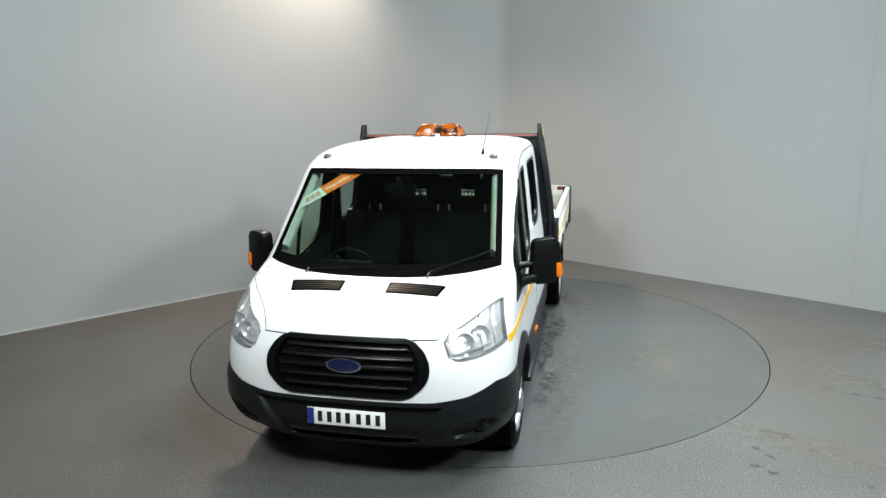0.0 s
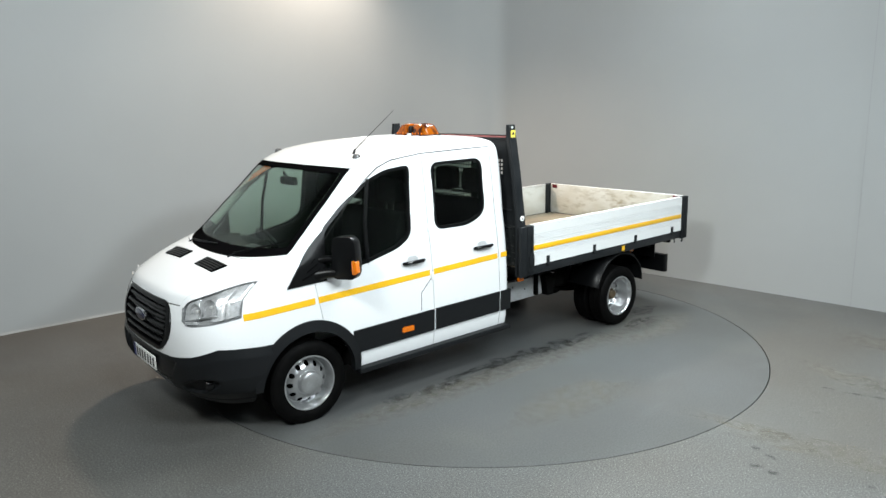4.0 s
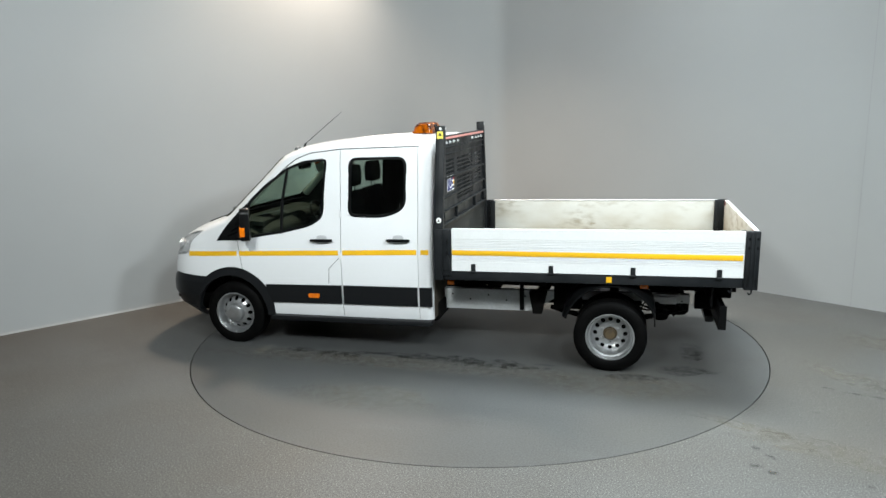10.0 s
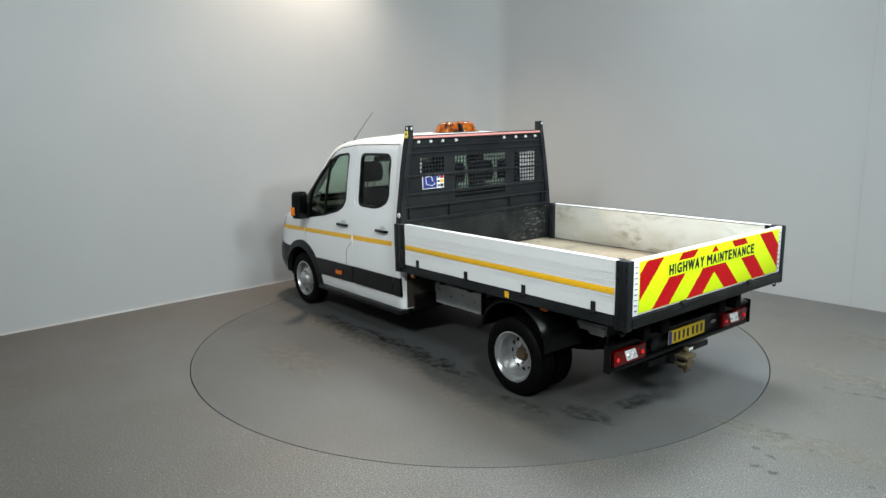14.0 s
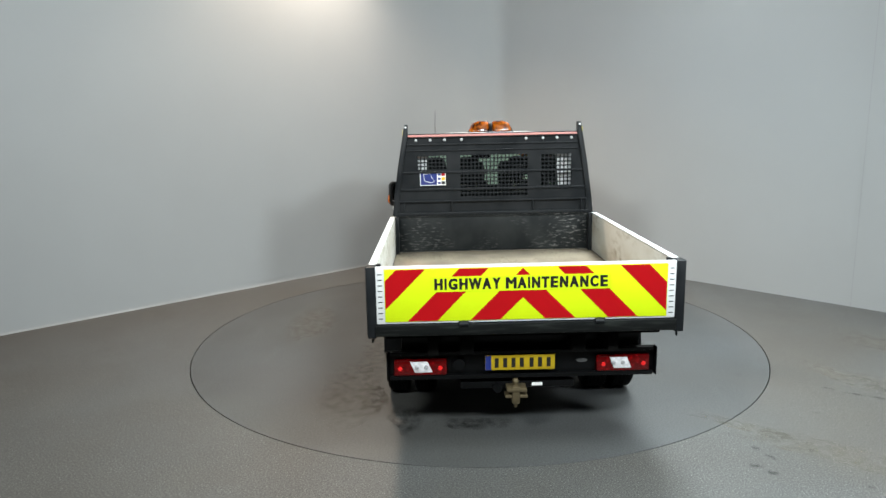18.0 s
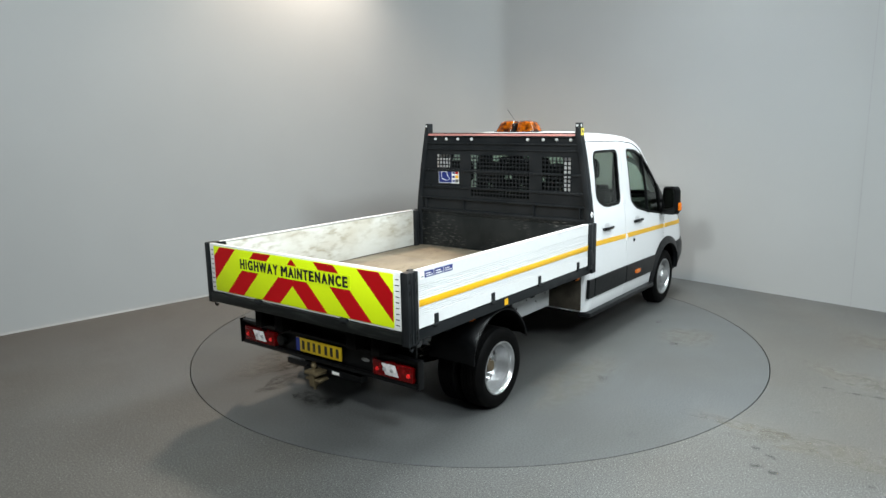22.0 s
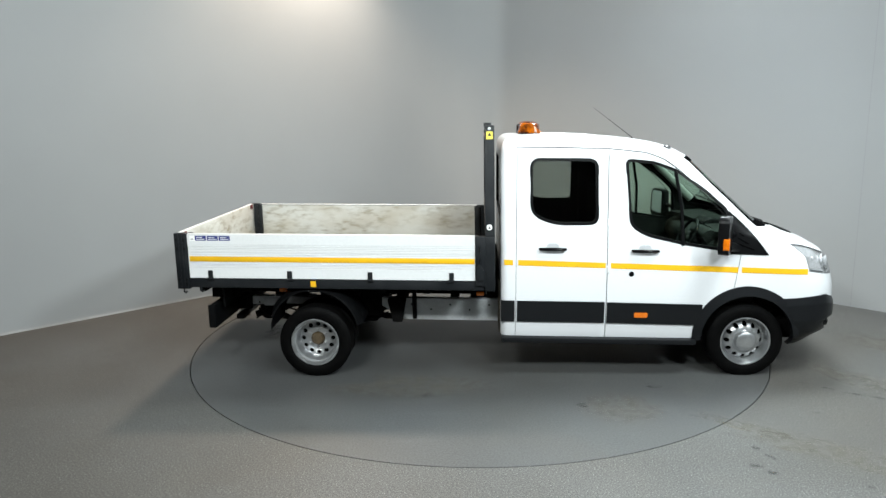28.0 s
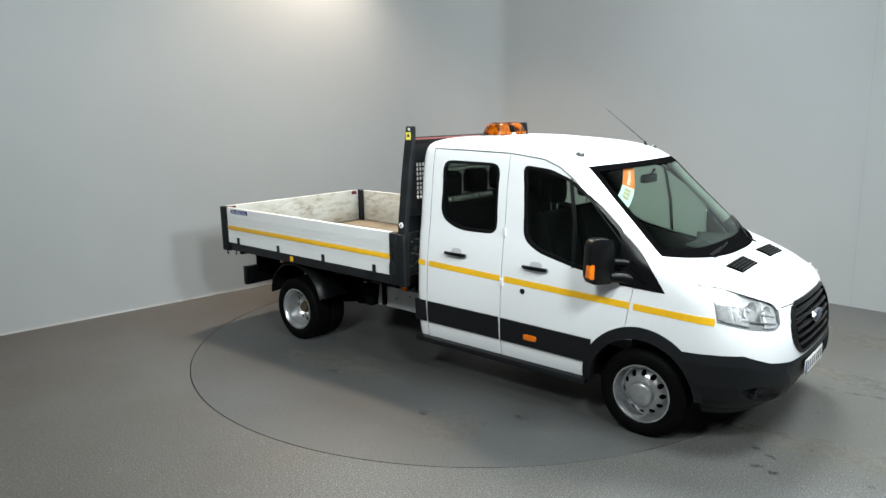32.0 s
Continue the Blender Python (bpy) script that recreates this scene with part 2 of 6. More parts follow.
def clean(me, angle=35.0):
    bm = bmesh.new()
    bm.from_mesh(me)
    bmesh.ops.recalc_face_normals(bm, faces=bm.faces)
    bm.to_mesh(me)
    bm.free()
    me.polygons.foreach_set("use_smooth", [True] * len(me.polygons))
    me.set_sharp_from_angle(angle=radians(angle))
    return me


RAKE, LEAN = 0.0155, 0.004


def part(name, me, material, parent, label="", rake=True, keep=False):
    """One mesh as a part. rake: the body sits slightly nose-down on its wheels."""
    if rake:
        co = np.empty(len(me.vertices) * 3, dtype=np.float32)
        me.vertices.foreach_get("co", co)
        co = co.reshape(-1, 3)
        co[:, 2] += RAKE * (2.47 - co[:, 0]) - LEAN * co[:, 1]
        me.vertices.foreach_set("co", co.ravel())
        me.update()
    if not keep:
        me.materials.clear()
        me.materials.append(material)
    me.name = name
    ob = new(name, me)
    ob.parent = parent
    if label:
        tagged(ob, label)
    return ob


def box(x0, x1, y0, y1, z0, z1, bevel=0.004, segments=2):
    bm = bmesh.new()
    bmesh.ops.create_cube(bm, size=1.0)
    for v in bm.verts:
        v.co = Vector(((x0 + x1) / 2 + v.co.x * (x1 - x0), (y0 + y1) / 2 + v.co.y * (y1 - y0), (z0 + z1) / 2 + v.co.z * (z1 - z0)))
    if bevel:
        bmesh.ops.bevel(bm, geom=bm.edges[:], offset=bevel, segments=segments, affect="EDGES", profile=0.5)
    me = bpy.data.meshes.new("box")
    bm.to_mesh(me)
    bm.free()
    return clean(me)


def joined(*meshes):
    bm = bmesh.new()
    for me in meshes:
        bm.from_mesh(me)
    out = bpy.data.meshes.new("joined")
    bm.to_mesh(out)
    bm.free()
    for me in meshes:
        bpy.data.meshes.remove(me)
    return clean(out)


def moved(me, m):
    me.transform(m)
    me.update()
    return me


def prism(points, axis, lo, hi, bevel=0.0):
    """A flat outline drawn out along an axis ('x': points are y,z; 'y': x,z; 'z': x,y)."""
    def at(p, h):
        return {"x": (h, p[0], p[1]), "y": (p[0], h, p[1]), "z": (p[0], p[1], h)}[axis]
    n = len(points)
    verts = [at(p, lo) for p in points] + [at(p, hi) for p in points]
    faces = [tuple(range(n)), tuple(range(2 * n - 1, n - 1, -1))] + [(i, (i + 1) % n, n + (i + 1) % n, n + i) for i in range(n)]
    me = mesh_from(verts, faces)
    if bevel:
        bm = bmesh.new()
        bm.from_mesh(me)
        bmesh.ops.recalc_face_normals(bm, faces=bm.faces)
        bmesh.ops.bevel(bm, geom=bm.edges[:], offset=bevel, segments=2, affect="EDGES", profile=0.5, clamp_overlap=True)
        bm.to_mesh(me)
        bm.free()
    return clean(me)


def rounded(points, radius, steps=6):
    """A polygon with its corners rounded."""
    out, n = [], len(points)
    for i in range(n):
        p, a, b = (Vector(points[k % n]).to_2d() for k in (i, i - 1, i + 1))
        r = radius[i] if isinstance(radius, (list, tuple)) else radius
        da, db = a - p, b - p
        cut = min(r, da.length * 0.45, db.length * 0.45)
        s, e = p + da.normalized() * cut, p + db.normalized() * cut
        for k in range(steps + 1):
            t = k / steps
            out.append(tuple((1 - t) ** 2 * s + 2 * t * (1 - t) * p + t * t * e))
    return out


def boolean(a, b, op):
    """The mesh a cut by, or kept within, the mesh b."""
    oa, ob = new("tmp_a", a), new("tmp_b", b)
    md = oa.modifiers.new("cut", "BOOLEAN")
    md.operation, md.solver, md.object = op, "EXACT", ob
    md.material_mode = "TRANSFER"
    bpy.context.view_layer.update()
    out = bpy.data.meshes.new_from_object(oa.evaluated_get(bpy.context.evaluated_depsgraph_get()))
    bpy.data.objects.remove(oa)
    bpy.data.objects.remove(ob)
    return out


def lathe(profile, axis="y", steps=48, centre=(0, 0, 0)):
    """Turns (radius, offset along the axis) round the axis."""
    verts, faces, n = [], [], len(profile)
    for k in range(steps):
        a = 2 * math.pi * k / steps
        for r, h in profile:
            c, s = r * math.cos(a), r * math.sin(a)
            p = {"y": (c, h, s), "z": (c, s, h), "x": (h, c, s)}[axis]
            verts.append((p[0] + centre[0], p[1] + centre[1], p[2] + centre[2]))
    for k in range(steps):
        for i in range(n - 1):
            faces.append((k * n + i, k * n + i + 1, (k + 1) % steps * n + i + 1, (k + 1) % steps * n + i))
    me = mesh_from(verts, faces)
    bm = bmesh.new()
    bm.from_mesh(me)
    bmesh.ops.remove_doubles(bm, verts=bm.verts, dist=1e-5)
    bm.to_mesh(me)
    bm.free()
    return clean(me, 30)


def tube(points, radius, sides=10):
    """A round bar along a line of points."""
    verts, faces = [], []
    pts = [Vector(p) for p in points]
    for i, p in enumerate(pts):
        d = (pts[min(i + 1, len(pts) - 1)] - pts[max(i - 1, 0)]).normalized()
        u = d.cross(Vector((0.13, 0.31, 0.94))).normalized()
        w = d.cross(u)
        r = radius[i] if isinstance(radius, (list, tuple)) else radius
        verts += [p + (u * math.cos(2 * math.pi * k / sides) + w * math.sin(2 * math.pi * k / sides)) * r for k in range(sides)]
    for i in range(len(pts) - 1):
        for k in range(sides):
            faces.append((i * sides + k, i * sides + (k + 1) % sides, (i + 1) * sides + (k + 1) % sides, (i + 1) * sides + k))
    faces += [tuple(range(sides)), tuple(range(len(verts) - 1, len(verts) - 1 - sides, -1))]
    return clean(mesh_from(verts, faces))


def sheet(fn, nu, nv, thick=0.0, back=None):
    """A patch fn(u, v) -> point, u and v from 0 to 1; with a back patch it is closed to a solid."""
    front = [fn(i / nu, j / nv) for i in range(nu + 1) for j in range(nv + 1)]
    idx = lambda i, j: i * (nv + 1) + j
    faces = [(idx(i, j), idx(i + 1, j), idx(i + 1, j + 1), idx(i, j + 1)) for i in range(nu) for j in range(nv)]
    if back is None:
        return clean(mesh_from(front, faces))
    m = len(front)
    rear = [back(i / nu, j / nv) for i in range(nu + 1) for j in range(nv + 1)]
    faces += [tuple(m + k for k in reversed(f)) for f in faces]
    edge = [idx(i, 0) for i in range(nu + 1)] + [idx(nu, j) for j in range(1, nv + 1)] + [idx(i, nv) for i in range(nu - 1, -1, -1)] + [idx(0, j) for j in range(nv - 1, 0, -1)]
    faces += [(edge[k], edge[(k + 1) % len(edge)], m + edge[(k + 1) % len(edge)], m + edge[k]) for k in range(len(edge))]
    return clean(mesh_from(front + rear, faces))


# ---- the room ----
def structure(name, me, material, label):
    me.materials.clear()
    me.materials.append(material)
    return tagged(new(name, me), label, name.split("_")[0], kind="structure")


R_PIT, R_DISC = 2.976, 2.966
CORNER_L, CORNER_R = (-0.61, 4.70), (0.47, 4.895)
FAR_L, FAR_R = (-8.1, -2.62), (7.9, -2.0)
BACK_L, BACK_R = (-4.2, -11.5), (4.2, -11.5)


def eased(a, p, b, steps=6):
    """A small rounding where two walls meet."""
    return [Vector(a) * (1 - t) ** 2 + Vector(p) * 2 * t * (1 - t) + Vector(b) * t * t for t in (k / steps for k in range(steps + 1))]


bend = eased((-1.25, 4.072), CORNER_L, (-0.10, 4.792), 10) + eased((0.26, 4.857), CORNER_R, (0.62, 4.754))
OUTLINE = [FAR_L] + [tuple(p) for p in bend] + [FAR_R, BACK_R, BACK_L]
TOP = 7.7


def wall_strip(points, name, label, depth=0.15):
    """An upright wall along a line, its thickness on the outer side."""
    pts = [Vector(p) for p in points]
    out = []
    for i, p in enumerate(pts):
        d = (pts[min(i + 1, len(pts) - 1)] - pts[max(i - 1, 0)]).normalized()
        out.append(p + Vector((-d.y, d.x)) * depth)
    loop = [tuple(p) for p in pts] + [tuple(p) for p in reversed(out)]
    return structure(name, prism(loop, "z", 0.0, TOP), WALL, label)


wall_strip([FAR_L] + [tuple(p) for p in bend] + [FAR_R], "wall_north", "smooth light grey painted wall with a rounded corner")
wall_strip([FAR_R, BACK_R], "wall_east", "light grey painted side wall")
wall_strip([BACK_R, BACK_L], "wall_south", "light grey painted rear wall")
wall_strip([BACK_L, FAR_L], "wall_west", "light grey painted side wall")
structure("ceiling", prism(OUTLINE, "z", TOP, TOP + 0.1), mat("ceiling_paint", (0.12, 0.12, 0.12), 0.9, vary=0.2, scale=1), "plain grey ceiling above the studio")


def floor_mesh():
    """The floor with the round pit for the turntable."""
    n, verts, faces = 128, [], []
    pts = [Vector(p) for p in OUTLINE]
    for k in range(n):
        a = 2 * math.pi * k / n
        d = Vector((math.cos(a), math.sin(a)))
        reach = 20.0
        for i in range(len(pts)):
            p, q = pts[i], pts[(i + 1) % len(pts)]
            e = q - p
            den = d.x * e.y - d.y * e.x
            if abs(den) > 1e-9:
                t, s = (p.x * e.y - p.y * e.x) / den, (p.x * d.y - p.y * d.x) / den
                if t > 0 and -0.001 <= s <= 1.001:
                    reach = min(reach, t)
        reach += 0.14
        verts += [(*(d * R_PIT), -0.25), (*(d * R_PIT), 0.0), (*(d * reach), 0.0), (*(d * reach), -0.25)]
    for k in range(n):
        m = (k + 1) % n
        for i in range(3):
            faces.append((4 * k + i, 4 * m + i, 4 * m + i + 1, 4 * k + i + 1))
    me = mesh_from(verts, faces)
    return clean(me, 30)


structure("floor", floor_mesh(), FLOOR, "grey painted concrete floor with fine grit and scuffs")
structure("pit_base", prism([(3.1 * math.cos(2 * math.pi * k / 48), 3.1 * math.sin(2 * math.pi * k / 48)) for k in range(48)], "z", -0.3, -0.25), UNDER, "dark base of the turntable pit")

# ---- the turntable ----
turntable = tagged(new("turntable"), "flush round grey vehicle turntable with damp tyre marks", "turntable")
part("deck", lathe([(0.0, -0.2), (R_DISC, -0.2), (R_DISC, -0.001), (R_DISC - 0.001, 0.0), (0.0, 0.0)], "z", 160), DISC, turntable, rake=False)


def soft_stain(name, colour, most, rough):
    """A see-through film with patchy cover that fades out towards its rim."""
    m = bpy.data.materials.new(name)
    m.use_nodes = True
    nt = m.node_tree
    soak = nt.nodes["Principled BSDF"]
    soak.inputs["Base Color"].default_value, soak.inputs["Roughness"].default_value = (*colour, 1), rough
    soak.inputs["Specular IOR Level"].default_value = 0.3
    clear = nt.nodes.new("ShaderNodeBsdfTransparent")
    where = nt.nodes.new("ShaderNodeTexCoord")
    patchy = nt.nodes.new("ShaderNodeTexNoise")
    patchy.inputs["Scale"].default_value, patchy.inputs["Detail"].default_value = 11, 6
    nt.links.new(where.outputs["Object"], patchy.inputs["Vector"])
    cover = nt.nodes.new("ShaderNodeMapRange")
    cover.inputs["From Min"].default_value, cover.inputs["From Max"].default_value, cover.inputs["To Max"].default_value = 0.36, 0.64, most
    nt.links.new(patchy.outputs["Fac"], cover.inputs["Value"])
    flat = nt.nodes.new("ShaderNodeVectorMath")
    flat.operation = "MULTIPLY_ADD"
    flat.inputs[1].default_value, flat.inputs[2].default_value = (1, 1, 0), (-0.5, -0.5, 0)
    nt.links.new(where.outputs["Generated"], flat.inputs[0])
    size = nt.nodes.new("ShaderNodeVectorMath")
    size.operation = "LENGTH"
    nt.links.new(flat.outputs["Vector"], size.inputs[0])
    fade = nt.nodes.new("ShaderNodeMapRange")
    fade.interpolation_type = "SMOOTHSTEP"
    fade.inputs["From Min"].default_value, fade.inputs["From Max"].default_value = 0.5, 0.2
    nt.links.new(size.outputs["Value"], fade.inputs["Value"])
    both = nt.nodes.new("ShaderNodeMath")
    both.operation = "MULTIPLY"
    nt.links.new(cover.outputs["Result"], both.inputs[0])
    nt.links.new(fade.outputs["Result"], both.inputs[1])
    mix = nt.nodes.new("ShaderNodeMixShader")
    nt.links.new(both.outputs[0], mix.inputs[0])
    nt.links.new(clear.outputs[0], mix.inputs[1])
    nt.links.new(soak.outputs[0], mix.inputs[2])
    nt.links.new(mix.outputs[0], nt.nodes["Material Output"].inputs["Surface"])
    return m


DAMP = soft_stain("damp_stain", (0.022, 0.022, 0.021), 0.55, 0.42)
TAN_FILM = soft_stain("tan_film", (0.150, 0.136, 0.108), 0.36, 0.8)


def stain(x, y, rx, ry, turn, seed, height=0.0012):
    """A flat irregular patch."""
    rnd = random.Random(seed)
    ph = [rnd.uniform(0, 6.28) for _ in range(4)]
    verts = []
    for k in range(28):
        a = 2 * math.pi * k / 28
        r = 1 + 0.22 * math.sin(2 * a + ph[0]) + 0.18 * math.sin(3 * a + ph[1]) + 0.12 * math.sin(5 * a + ph[2]) + 0.08 * math.sin(9 * a + ph[3])
        q = Matrix.Rotation(radians(turn), 2) @ Vector((rx * r * math.cos(a), ry * r * math.sin(a)))
        verts.append((x + q.x, y + q.y, height))
    return mesh_from(verts, [tuple(range(28))])


MARKS = ((1.70, 0.84, 0.15, 0.05), (1.33, 0.88, 0.17, 0.06), (1.10, 0.88, 0.10, 0.05), (0.98, 0.80, 0.10, 0.03), (0.74, 0.80, 0.13, 0.045), (0.55, 0.84, 0.08, 0.03),
         (0.40, 0.76, 0.10, 0.04), (0.24, 0.79, 0.09, 0.03), (0.06, 0.74, 0.08, 0.035), (-0.10, 0.78, 0.10, 0.05), (-0.22, 0.84, 0.08, 0.04), (-0.46, 0.78, 0.11, 0.045),
         (-0.58, 0.84, 0.09, 0.04), (-0.85, 0.80, 0.08, 0.03), (-2.12, 0.70, 0.20, 0.11), (-1.7, 0.95, 0.26, 0.05), (0.3, 0.82, 0.5, 0.05), (-0.4, 0.9, 0.4, 0.05), (-2.25, 0.15, 0.08, 0.25), (0.9, -1.9, 0.05, 0.03), (-0.4, -1.7, 0.06, 0.03), (1.6, -1.5, 0.05, 0.03))
for k, (x, y, rx, ry) in enumerate(MARKS):
    part("damp_mark", stain(x, y, rx * 1.35, ry * 1.6, 4 * math.sin(k * 2.3), k), DAMP, turntable, "dark damp tyre mark", rake=False)
# faint tan patches, the longest along the truck's left side
for k, (x, y, rx, ry) in enumerate(((0.4, 1.05, 2.2, 0.22), (-1.6, 1.2, 0.9, 0.35), (1.3, 0.95, 1.2, 0.16), (-0.5, -1.5, 0.9, 0.3), (0.6, 1.9, 0.8, 0.3), (1.2, -2.0, 0.5, 0.3))):
    part("tan_streak", stain(x, y, rx, ry, 3 * math.sin(k * 1.7), 90 + k, 0.0008), TAN_FILM, turntable, "faint tan streak", rake=False)
SCUFFS = ((2.03, -2.66, 0.09, 0.022, -55), (2.08, -2.80, 0.06, 0.02, -55), (1.92, -2.92, 0.09, 0.022, -30), (2.00, -3.02, 0.07, 0.02, -30), (2.40, -2.70, 0.025, 0.02, 0), (2.74, -2.05, 0.03, 0.02, 0),
          (3.10, -1.55, 0.10, 0.02, -35), (3.25, -1.68, 0.13, 0.022, -35), (2.90, -1.40, 0.10, 0.012, -30), (3.40, -1.75, 0.07, 0.02, -35), (1.90, -2.42, 0.05, 0.015, -40), (2.55, -3.20, 0.03, 0.025, 0))
for k, (x, y, rx, ry, turn) in enumerate(SCUFFS):
    me = stain(x, y, rx, ry, turn, 50 + k)
    me.materials.append(DAMP)
    tagged(new("floor_scuff", me), "dark scuff mark on the concrete floor", "scuff", "scuffs on the floor")
for k, (x, y, rx, ry, turn) in enumerate(((3.35, -1.25, 0.75, 0.11, -62), (3.70, -1.6, 0.9, 0.14, -58), (2.55, -2.75, 0.9, 0.16, -40), (4.3, -0.4, 0.8, 0.25, -50), (2.1, -2.3, 0.6, 0.10, -35))):
    me = stain(x, y, rx, ry, turn, 150 + k, 0.0007)
    me.materials.append(TAN_FILM)
    tagged(new("tan_streak", me), "faint tan streak on the concrete floor", "dust", "dust on the floor")
# pale bead along the foot of the left wall
foot = [Vector(FAR_L), Vector((-1.25, 4.072))]
along = (foot[1] - foot[0]).normalized()
inward = Vector((along.y, -along.x))
structure("baseboard", prism([tuple(foot[0] - inward * 0.01), tuple(foot[1] - inward * 0.01), tuple(foot[1] + inward * 0.008), tuple(foot[0] + inward * 0.008)], "z", 0.0, 0.022), mat("pale_bead", (0.5, 0.5, 0.49), 0.7, vary=0.5, scale=2.5, second=(0.3, 0.3, 0.29)), "thin pale bead along the foot of the wall")
# joints between the wall boards
SEAM = mat("wall_joint", (0.265, 0.272, 0.274), 0.8, vary=0.2, scale=3)
for x, y, dx, dy in ((4.575, 1.02, 0.7334, -0.6798),):
    d = Vector((dx, dy))
    q = Vector((x, y))
    nrm = Vector((d.y, -d.x))
    loop = [q + d * 0.0012, q - d * 0.0012, q - d * 0.0012 + nrm * 0.0006, q + d * 0.0012 + nrm * 0.0006]
    structure("wall_trim", prism([tuple(v) for v in loop], "z", 0.01, TOP - 0.1), SEAM, "thin upright joint in the painted wall")

# ---- the truck: cab ----
truck = tagged(new("tipper_truck"), "white crew-cab tipper truck with amber beacon and open dropside bed", "truck")

# the cab's shape, level by level: height, half width, nose, length of the rounded front, its squareness, rear
CAB = (
    (0.325, 0.975, 3.310, 0.58, 2.70, 0.250),
    (0.420, 0.995, 3.384, 0.60, 2.80, 0.250),
    (0.560, 1.008, 3.419, 0.61, 2.88, 0.250),
    (0.700, 1.012, 3.424, 0.62, 2.90, 0.250),
    (0.820, 1.010, 3.416, 0.62, 2.90, 0.250),
    (0.920, 1.006, 3.399, 0.63, 2.85, 0.250),
    (1.000, 1.002, 3.374, 0.64, 2.80, 0.250),
    (1.060, 0.998, 3.349, 0.65, 2.75, 0.250),
    (1.110, 0.994, 3.318, 0.65, 2.72, 0.250),
    (1.150, 0.990, 3.253, 0.63, 2.72, 0.250),
    (1.200, 0.985, 3.158, 0.60, 2.75, 0.250),
    (1.250, 0.979, 3.038, 0.56, 2.80, 0.250),
    (1.300, 0.972, 2.888, 0.50, 2.85, 0.250),
    (1.350, 0.964, 2.743, 0.45, 2.90, 0.250),
    (1.450, 0.950, 2.608, 0.42, 3.00, 0.250),
    (1.570, 0.938, 2.476, 0.41, 3.00, 0.250),
    (1.740, 0.920, 2.286, 0.40, 3.00, 0.250),
    (1.880, 0.902, 2.136, 0.38, 3.00, 0.252),
    (1.960, 0.892, 2.048, 0.38, 3.00, 0.255),
    (2.020, 0.882, 1.950, 0.40, 2.95, 0.260),
    (2.060, 0.868, 1.865, 0.44, 2.85, 0.265),
    (2.090, 0.850, 1.770, 0.48, 2.75, 0.275),
    (2.115, 0.812, 1.630, 0.50, 2.55, 0.290),
    (2.135, 0.742, 1.460, 0.50, 2.40, 0.310),
    (2.150, 0.635, 1.250, 0.46, 2.20, 0.340),
    (2.160, 0.480, 1.020, 0.38, 2.10, 0.380),
    (2.165, 0.260, 0.800, 0.24, 2.00, 0.430),
)
CAB_Z = [r[0] for r in CAB]


def pchip(xs, ys, x):
    """Smooth interpolation that does not overshoot."""
    n = len(xs)
    if x <= xs[0]:
        return ys[0]
    if x >= xs[-1]:
        return ys[-1]
    h = [xs[i + 1] - xs[i] for i in range(n - 1)]
    d = [(ys[i + 1] - ys[i]) / h[i] for i in range(n - 1)]
    i = max(k for k in range(n - 1) if xs[k] <= x)

    def slope(k):
        if k == 0:
            return d[0]
        if k == n - 1:
            return d[-1]
        if d[k - 1] * d[k] <= 0:
            return 0.0
        w1, w2 = 2 * h[k] + h[k - 1], h[k] + 2 * h[k - 1]
        return (w1 + w2) / (w1 / d[k - 1] + w2 / d[k])
    t = (x - xs[i]) / h[i]
    return ((1 + 2 * t) * (1 - t) ** 2 * ys[i] + t * (1 - t) ** 2 * h[i] * slope(i) + t * t * (3 - 2 * t) * ys[i + 1] + t * t * (t - 1) * h[i] * slope(i + 1))


CAB_CURVES = [[r[k] for r in CAB] for k in range(1, 6)]


def level(z):
    return [pchip(CAB_Z, c, z) for c in CAB_CURVES]


def front_at(y, z, out=0.0):
    """The cab's front surface at a width and height."""
    w, xf, a, n, _ = level(z)
    q = min(abs(y) / w, 0.9999)
    x = xf - a + a * (1 - q ** n) ** (1 / n)
    return Vector((x + out, y, z))


def side_at(x, z, s=1, out=0.0):
    """The cab's side surface at a length and height; s is 1 on the left, -1 on the right."""
    w, xf, a, n, _ = level(z)
    if x > xf - a:
        q = min((x - xf + a) / a, 1.0)
        w = w * max(1 - q ** n, 0.0) ** (1 / n)
    return Vector((x, s * (w + out), z))


def round_at(phi, z, s=1, out=0.0):
    """The rounded front corner: phi is 0 at the nose and 90 at the side."""
    w, xf, a, n, _ = level(z)
    c, d = math.cos(radians(phi)), math.sin(radians(phi))
    p = Vector((xf - a + a * max(c, 0) ** (2 / n), s * w * max(d, 0) ** (2 / n), z))
    nrm = Vector((max(c, 0.0) * w, s * max(d, 0.0) * a, 0)).normalized()
    return p + nrm * out


def phi_of_y(y, z):
    w, xf, a, n, _ = level(z)
    return math.degrees(math.asin(min(1.0, (min(abs(y) / w, 1.0)) ** (n / 2))))


def phi_of_x(x, z):
    w, xf, a, n, _ = level(z)
    return math.degrees(math.acos(min(1.0, max(0.0, (x - xf + a) / a) ** (n / 2))))


